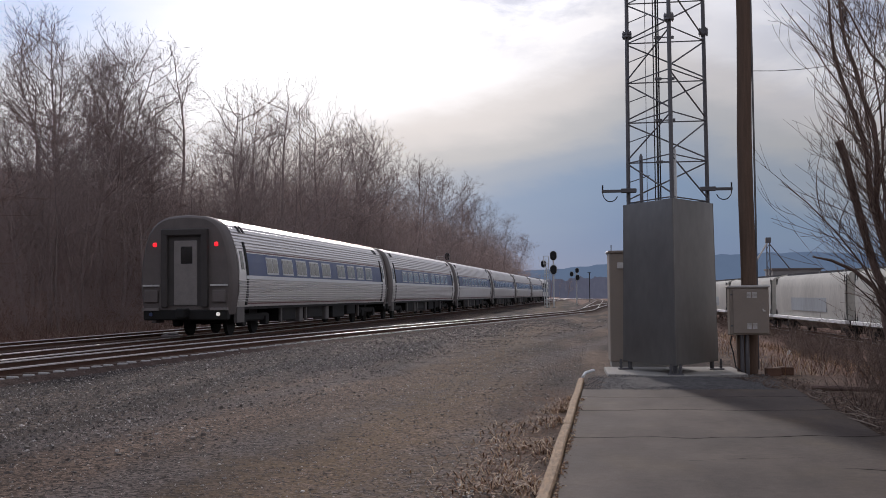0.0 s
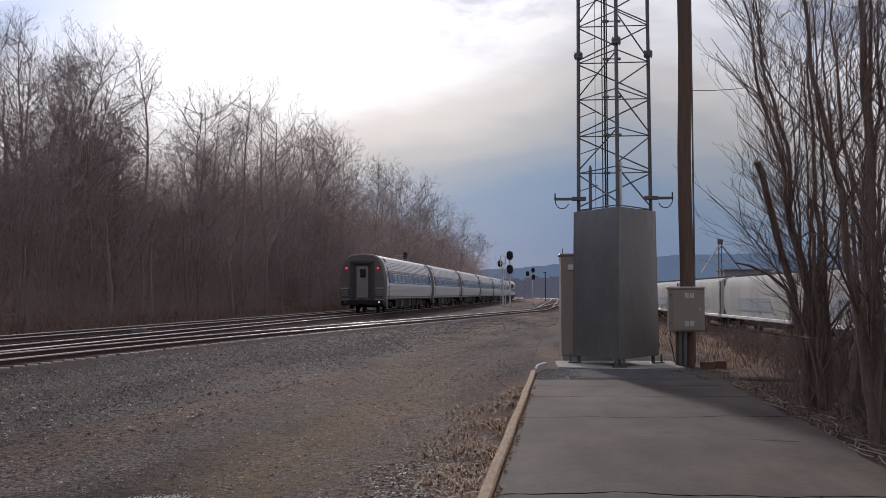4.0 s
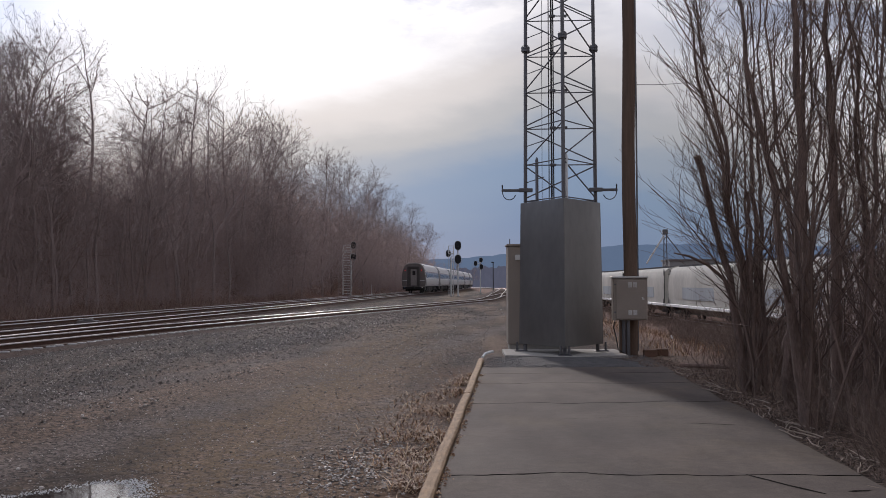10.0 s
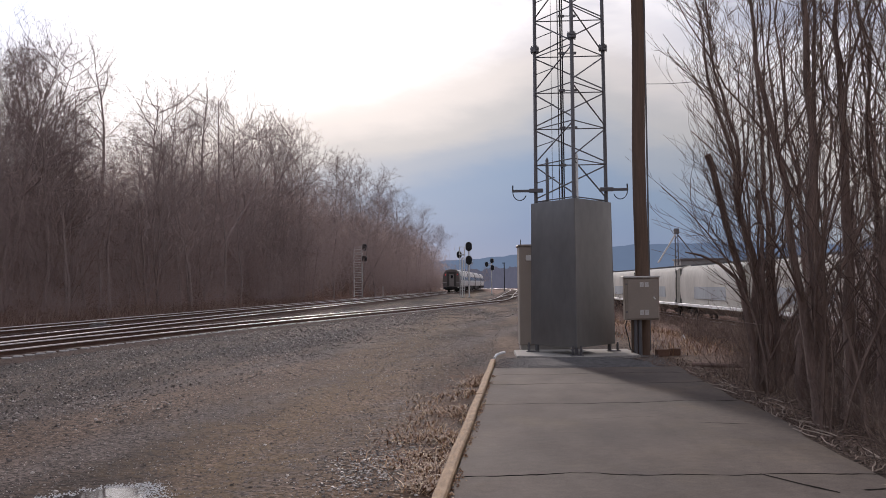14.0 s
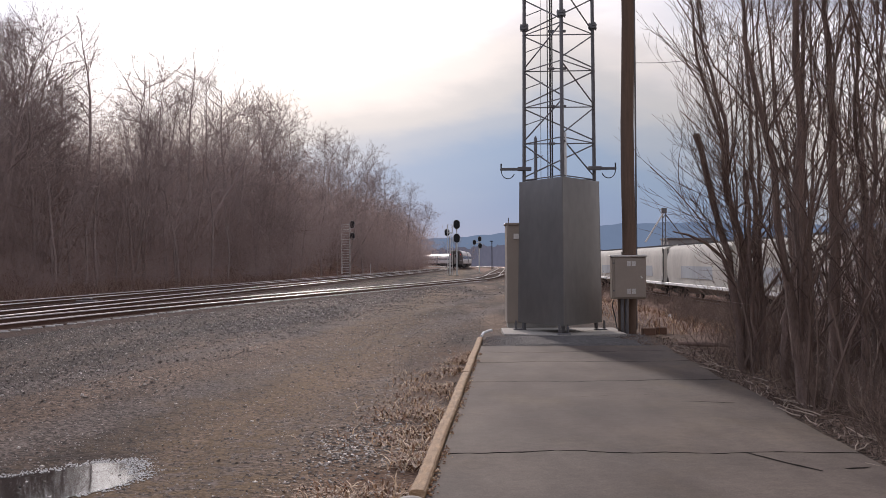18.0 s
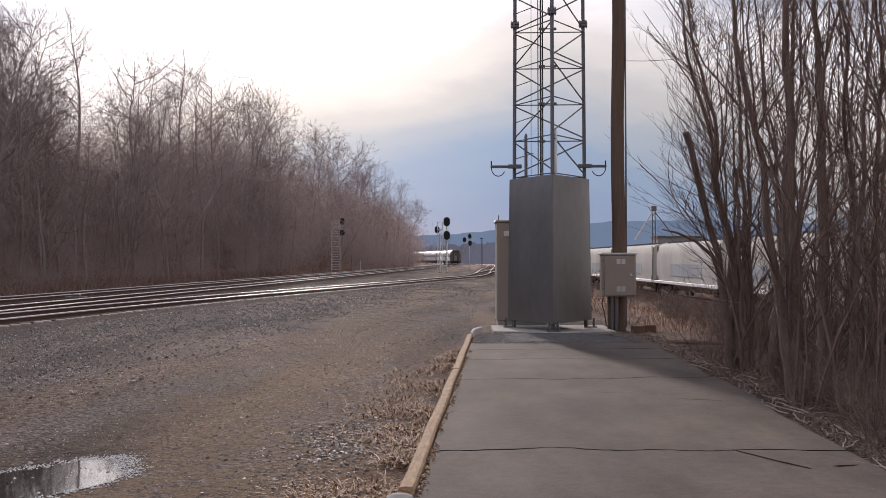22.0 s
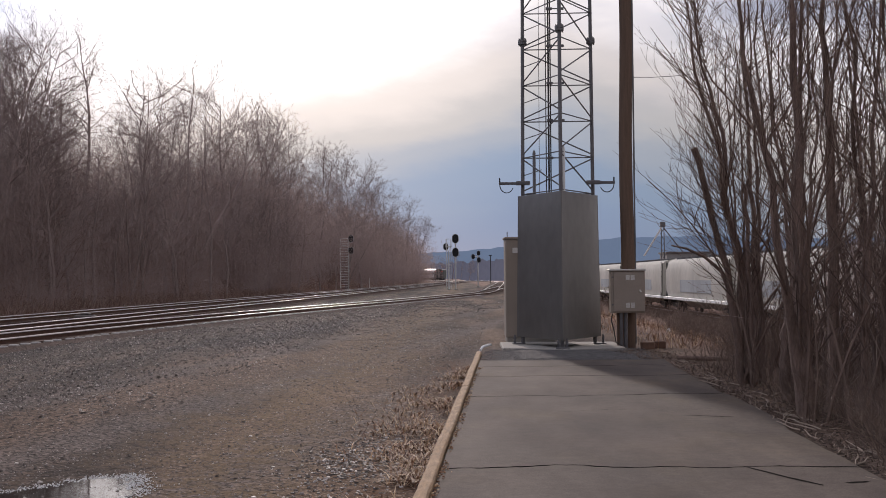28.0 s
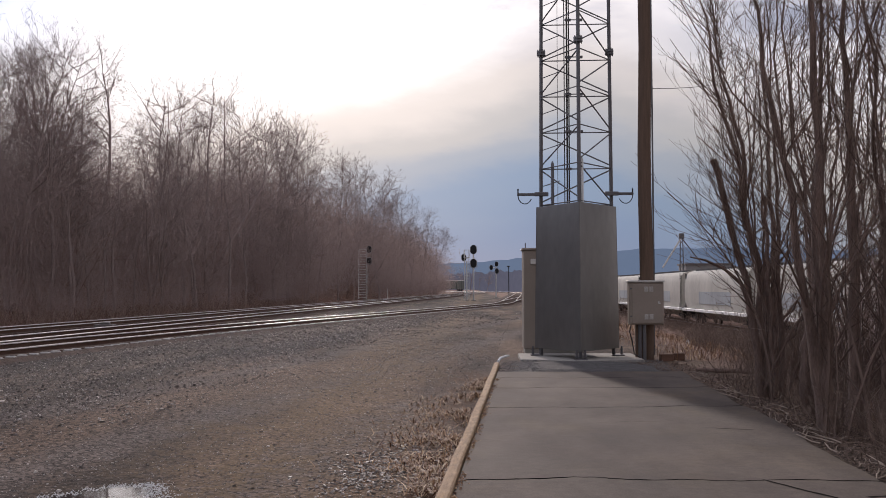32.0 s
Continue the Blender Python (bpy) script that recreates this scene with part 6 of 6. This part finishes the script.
for j in range(4):
    spray = Shape()
    for i in range(17):
        z = rs.uniform(1.5, 5.9)
        b = Vector((0.06 - 0.7 * (z / 6.2) ** 1.3, 0.1 + 0.05 * z, z))
        shoot(spray, rs, b, Vector((-rs.uniform(0.45, 1.0), rs.uniform(-0.6, 0.4), rs.uniform(0.5, 1.2))).normalized(), rs.uniform(0.7, 1.5), rs.uniform(0.0045, 0.0075), 4, 0.10)
    tagged(part("twig_spray", spray, TWIG, clump), kind="stuff")
spray = Shape()
for i in range(30):
    z = rs.uniform(1.4, 3.6)
    shoot(spray, rs, Vector((0.0 - 0.42 * (z / 3.6) ** 1.3, 0.05, z)), Vector((-rs.uniform(0.7, 1.0), rs.uniform(-0.5, 0.4), rs.uniform(0.3, 0.75))).normalized(), rs.uniform(0.8, 1.55), rs.uniform(0.0045, 0.007), 3, 0.07)
tagged(part("twig_spray", spray, TWIG, clump), kind="stuff")
thicket_tree("bare_clump", 4.48, 14.1, ((0, 0, 0.05, -0.1, 6.8, 0.062, False), (-0.05, -0.1, -0.04, 0.1, 1.32, 0.075, True), (0.2, 0.1, 0.2, 0.1, 6.2, 0.04, False), (0.1, -0.2, -0.15, -0.4, 2.9, 0.045, True)), 2, "clump of tall bare stems with a low sawn stump", 26, 6)
thicket_tree("bare_clump", 4.02, 12.1, ((0.05, 0.2, -0.12, 0.2, 6.6, 0.095, False), (0.0, 0.15, -1.0, 0.15, 6.4, 0.062, False), (0.5, 0.7, 0.12, 0.2, 6.6, 0.082, False), (0.6, 0.1, 0.5, 0.2, 6.0, 0.045, False)), 3, "thick clump of dark bare trunks hung with twigs", 32, 8)
thicket_tree("bare_clump", 5.0, 17.7, ((0, 0, -1.15, 0.1, 6.6, 0.075, False), (0.06, 0.05, -0.1, 0.2, 6.4, 0.065, False)), 11, "forked bare trunk at the platform's far end", 22, 4)
thicket_tree("bare_clump", 6.1, 16.6, ((0, 0, -0.2, 0.2, 5.4, 0.062, False), (0.3, 0.4, 0.3, 0.1, 4.6, 0.045, False)), 12, "crooked bare trunks deep in the thicket", 20, 6)
thicket_tree("bare_clump", 5.7, 14.0, ((0, 0, 0.6, 0.2, 5.6, 0.068, False),), 13, "leaning bare trunk behind the low stump", 22, 5)
thicket_tree("bare_clump", 4.35, 10.3, ((0, 0, 0.3, 0.1, 5.6, 0.052, False), (0.3, 0.1, 0.6, 0.2, 5.6, 0.045, False)), 4, "clump of leaning bare trunks over dead weeds", 40, 12)
thicket_tree("bare_clump", 5.9, 18.5, ((0, 0, -0.4, 0.1, 6.2, 0.05, False), (0.2, 0.1, 0.45, 0.2, 6.6, 0.05, False)), 5, "bare clump standing on the slope behind the platform", 18, 3)
thicket_tree("bare_clump", 6.0, 15.0, ((0, 0, -0.4, 0.2, 6.2, 0.05, False), (0.2, 0.1, 0.5, 0.2, 6.6, 0.05, False), (0.4, 0.0, -0.2, 0.2, 6.4, 0.04, False)), 6, "bare clump standing deeper in the thicket", 28, 5)
thicket_tree("bare_clump", 5.0, 12.7, ((0, 0, -0.3, 0.1, 6.2, 0.045, False), (0.15, 0.1, 0.3, 0.2, 6.4, 0.05, False), (0.4, 0.0, 0.1, 0.2, 6.2, 0.035, False), (0.5, 0.1, 0.7, 0.1, 6.0, 0.04, False)), 7, "crowded clump of slender bare stems in the thicket", 32, 7)
thicket_tree("bare_clump", 5.2, 11.2, ((0, 0, -0.5, 0.1, 6.0, 0.04, False), (0.1, 0.1, 0.4, 0.2, 6.0, 0.045, False)), 8, "pair of slender bare stems in the thicket", 32, 7)


def verge_spots(r):
    for i in range(24):
        y = 7.5 + 8.5 * r.random()
        yield kerb_x(y) + 3.85 + 1.1 * r.random(), y, r.uniform(0.3, 0.75)
    for i in range(60):
        y = 12.5 + 8 * r.random()
        yield 5.5 + 2.2 * r.random(), y, r.uniform(0.8, 1.4)
    for i in range(95):
        y = 6.5 + 16.5 * r.random()
        yield kerb_x(y) + 3.95 + 2.6 * r.random() ** 1.5 + (0.8 if y > 18 else 0), y, r.uniform(0.25, 0.85)


def slope_spots(r):
    for i in range(75):
        y = 19 + 60 * r.random()
        yield 7.0 + 9 * r.random(), y, r.uniform(0.5, 1.15)
    for i in range(45):
        y = 26 + 20 * r.random()
        yield 5.4 + 0.16 * (y - 24) + 2.6 * r.random(), y, r.uniform(0.3, 0.62)
    for i in range(95):
        y = 44 + 75 * r.random()
        yield 14.8 + 2.5 * r.random(), y, r.uniform(0.55, 0.92)


weed_forms = [shrub_form(80 + i, h, 9, (0, 4, 2), 0.003, 0.55, 0.009, 0.9) for i, h in enumerate((1.3, 1.7, 1.0))]
strewn("verge_brush", weed_forms, verge_spots, TWIG, "tangled dead brush along the asphalt edge", "brush", 8)
strewn("slope_brush", [shrub_form(90 + i, h, 9, (0, 4, 2), 0.006, 0.55, 0.012, 0.8) for i, h in enumerate((1.4, 1.9, 1.1))], slope_spots, TWIG, "reddish-brown brush on the slope towards the yard", "brush", 9)


# dry grass beside the kerb and along the verge
def blades(name, spots, label, seed, tall, material=DRYGRASS, wide=0.0065):
    r = random.Random(seed)
    s = Shape()
    for x, y in spots(r):
        z = level(x, y) - 0.01
        h, a = (0.55 if tall < 0.2 else 1.0) * tall * r.uniform(0.15, 1.0) ** 2, r.uniform(0, 6.28)
        l = tall * r.uniform(0.4, 1.6)
        w = wide
        ca, sa = math.cos(a), math.sin(a)
        s.add([(x - sa * w, y + ca * w, z), (x + sa * w, y - ca * w, z), (x + ca * l * 0.4 + sa * w * 0.7, y + sa * l * 0.4 - ca * w * 0.7, z + h * 0.75), (x + ca * l * 0.4 - sa * w * 0.7, y + sa * l * 0.4 + ca * w * 0.7, z + h * 0.75), (x + ca * l, y + sa * l, z + h * r.uniform(0.6, 1.0))], [(0, 1, 2, 3), (3, 2, 4)])
    return solid(name, s, material, label, "grass", kind="stuff")


def kerb_grass(r):
    for i in range(15000):
        y = 5.2 + 14 * r.random() ** 1.2
        off = abs(r.gauss(0, 0.22)) * (1.6 if 9.5 < y < 16 or y < 7.9 else 0.7)
        if noise.noise((y * 0.9, 1.3, off * 1.5)) + (0.35 if 9.5 < y < 16.5 or 6.6 < y < 7.9 else -0.1) + r.uniform(-0.2, 0.2) > 0.1:
            yield kerb_x(y) - 0.07 - off, y


def verge_grass(r):
    for i in range(5000):
        y = 6 + 17 * r.random()
        yield kerb_x(y) + 3.62 + abs(r.gauss(0, 0.35)), y


def yard_grass(r):
    for i in range(9000):
        y = 24 + 40 * r.random() ** 1.4
        yield 4.4 + 9 * r.random(), y


def bank_grass(r):
    for i in range(9000):
        y = 22 + 90 * r.random() ** 1.2
        if noise.noise((y * 0.13, 3.1, 0)) > -0.35:
            yield side_a(y) - 2.9 - 4.2 * r.random() ** 1.2, y


STALK = mat("rusty_dead_grass", (0.33, 0.22, 0.18), 0.9, 0, 0.4, 0.15, 3, 0, spec=0.1)
by_island(STALK, ((0.16, 0.10, 0.08), (0.25, 0.165, 0.135), (0.33, 0.23, 0.19), (0.42, 0.32, 0.27)))
let_through(STALK, 0.4)
blades("bank_grass", bank_grass, "rusty dead grass at the foot of the wooded bank", 4, 1.0, STALK, 0.014)
blades("kerb_grass", kerb_grass, "dry rust-brown grass along the timber kerb", 1, 0.17)
blades("verge_grass", verge_grass, "dead straw and weeds along the asphalt edge", 2, 0.13, TWIG)
blades("yard_grass", yard_grass, "dry tan grass behind the mast", 3, 0.4)

# small things by the pole
for x, y, a in ((4.38, 23.9, 4), (4.70, 24.2, -7)):
    solid("timber_block", Shape().box(-0.14, -0.1, 0, 0.14, 0.1, 0.17, bevel=0.015), mat("rusty_brown_timber", (0.125, 0.068, 0.045), 0.9, 0, 0.4, 5, 50, 0.4, 0.01), "short sawn timber block lying in the dry grass", "timber block", "timber blocks", m=pose(x, y, level(x, y) - 0.01, 0, 0, a))
rag = Shape().loft([[(0.07 * math.cos(a) * k, 0.04 * math.sin(a) * k, z + 0.02 * math.sin(3 * a)) for a in np.linspace(0, 2 * math.pi, 12)[:-1]] for k, z in ((1.0, 0.0), (0.8, 0.07), (0.3, 0.11))], closed=True, ends=True)
solid("white_rag", rag, VENT, "crumpled white scrap caught in the brush", "litter", m=pose(7.0, 34.5, level(7.0, 34.5) + 0.02))
stake = Shape().tube([(0, 0, 0), (0.05, 0.25, 0.05), (0.18, 0.5, 0.075), (0.24, 0.7, 0.07)], 0.028, 6)
solid("white_stake", stake, WHITELINE, "bent white-painted stake at the kerb's end", "stake", m=pose(kerb_x(22.6) + 0.02, 22.6, 0.055))
stone = Shape().loft([[(k * 0.10 * math.cos(a) * (1 + 0.1 * math.sin(3 * a)), k * 0.09 * math.sin(a), z * 0.7) for a in np.linspace(0, 2 * math.pi, 11)[:-1]] for k, z in ((1.0, -0.06), (1.05, 0.0), (0.9, 0.05), (0.5, 0.075), (0.1, 0.08))], closed=True, ends=True)
solid("kerb_stone", stone, CONCRETE, "rounded pale stone at the broken end of the kerb", "stone", m=pose(kerb_x(7.1) - 0.02, 7.12, 0.0), smooth=True)

# overhead wires at the pole
for z, p1, sag in ((6.15, (14.0, 34.0, 11.2), 0.9), (8.6, (30, 66, 9.6), 1.6), (8.9, (30, 66, 9.95), 1.6)):
    p0, p1 = Vector((4.2, 24.6, z)), Vector(p1)
    pts = [p0.lerp(p1, i / 16) - Vector((0, 0, sag * 4 * (i / 16) * (1 - i / 16))) for i in range(17)]
    solid("overhead_wire", Shape().tube(pts, 0.007, 5), RUBBER, "thin sagging overhead wire from the wooden pole", "wire", "overhead wires")


# dry leaf crumbs against the kerb, and a patch of coarse grey stone beside it
r = random.Random(77)
crumbs, patch_stones = Shape(), Shape()
for i in range(900):
    y = 6.9 + 12 * r.random()
    if noise.noise((y * 1.6, 2.2, 0)) + r.uniform(-0.3, 0.3) > -0.1:
        chip(crumbs, r, kerb_x(y) + 0.066 + abs(r.gauss(0, 0.028)), y, 0.006, r.uniform(0.004, 0.011))
for i in range(1000):
    x, y = r.gauss(-0.72, 0.26), r.gauss(9.6, 0.75)
    if x < -0.2:
        chip(patch_stones, r, kerb_x(y) + x, y, level(kerb_x(y) + x, y), r.uniform(0.006, 0.016))
solid("kerb_litter", crumbs, DRYGRASS, "dry brown leaf crumbs lying against the kerb", "litter", kind="stuff")
solid("kerb_stones", patch_stones, bpy.data.materials["loose_stone"], "patch of coarse grey stone beside the kerb", "stones", kind="stuff")

# fallen sticks along the asphalt edge
STICK = mat("weathered_stick", (0.33, 0.26, 0.205), 0.85, 0, 0.4, 6, 40, 0.3, 0.004)
r = random.Random(21)
for i in range(60):
    y = 7.0 + 14 * r.random()
    x = kerb_x(y) + 3.55 + abs(r.gauss(0, 0.3))
    a, l = r.gauss(1.5, 0.45), r.uniform(0.15, 0.65)
    pts = [Vector((math.cos(a) * l * (u - 0.5) + 0.02 * r.uniform(-1, 1), math.sin(a) * l * (u - 0.5) + 0.02 * r.uniform(-1, 1), 0.02 + 0.05 * r.random() * u)) for u in (0, 0.35, 0.7, 1.0)]
    solid("fallen_stick", Shape().tube(pts, [0.007, 0.006, 0.005, 0.003], 5), STICK, "pale fallen stick lying along the asphalt edge", "stick", "fallen sticks", m=pose(x, y, max(level(x, y), -0.03)))
log = Shape().tube([(0, 0, 0.05), (0.4, -0.25, 0.06), (0.9, -0.45, 0.05), (1.3, -0.85, 0.06)], [0.05, 0.045, 0.04, 0.02], 8)
solid("fallen_branch", log, BARK, "dark fallen branch beside the gravel", "branch", m=pose(4.35, 20.6, -0.03), smooth=True)
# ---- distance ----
# The ridge's blue haze is painted as a glow of its own surface.
HILLM = mat("haze_glow_hill", (0.06, 0.075, 0.10), 1.0, 0, 0.15, 0.004, 0.05, 0, spec=0.0, emit=(0.125, 0.185, 0.275, 1.0))
# Far woods glow grey-blue too, in place of haze in the air.
WOODM = mat("haze_glow_wood", (0.06, 0.058, 0.066), 1.0, 0, 0.5, 0.03, 0.35, 0, spec=0.0, emit=(0.088, 0.097, 0.135, 1.0), stretch=(1, 1, 0.25))


def ridge(name, y, x0, x1, top, material, label, seed, rough=1.0, n=220):
    s = Shape()
    rings = [[], [], []]
    r = random.Random(seed)
    for i in range(n + 1):
        x = x0 + (x1 - x0) * i / n
        h = top(x / y) * y + y * 0.0016 * noise.noise((i * 154 / n, seed, 0)) + y * 0.0012 * rough * noise.noise((i * 506 / n, seed, 4)) + y * 0.0011 * (rough - 1.0) * r.random()
        rings[0].append((x, y, -20))
        rings[1].append((x, y + 0.02 * y, h + 1.6))
        rings[2].append((x, y + 0.3 * y, -20))
    s.loft(rings[::-1])
    return solid(name, s, material, label, "hill", kind="structure", smooth=True)


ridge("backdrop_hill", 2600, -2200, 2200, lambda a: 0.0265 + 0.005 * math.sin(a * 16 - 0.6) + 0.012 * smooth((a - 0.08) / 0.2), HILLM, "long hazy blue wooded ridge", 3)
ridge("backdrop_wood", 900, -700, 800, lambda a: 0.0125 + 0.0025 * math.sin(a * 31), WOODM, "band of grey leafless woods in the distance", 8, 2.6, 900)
motions()
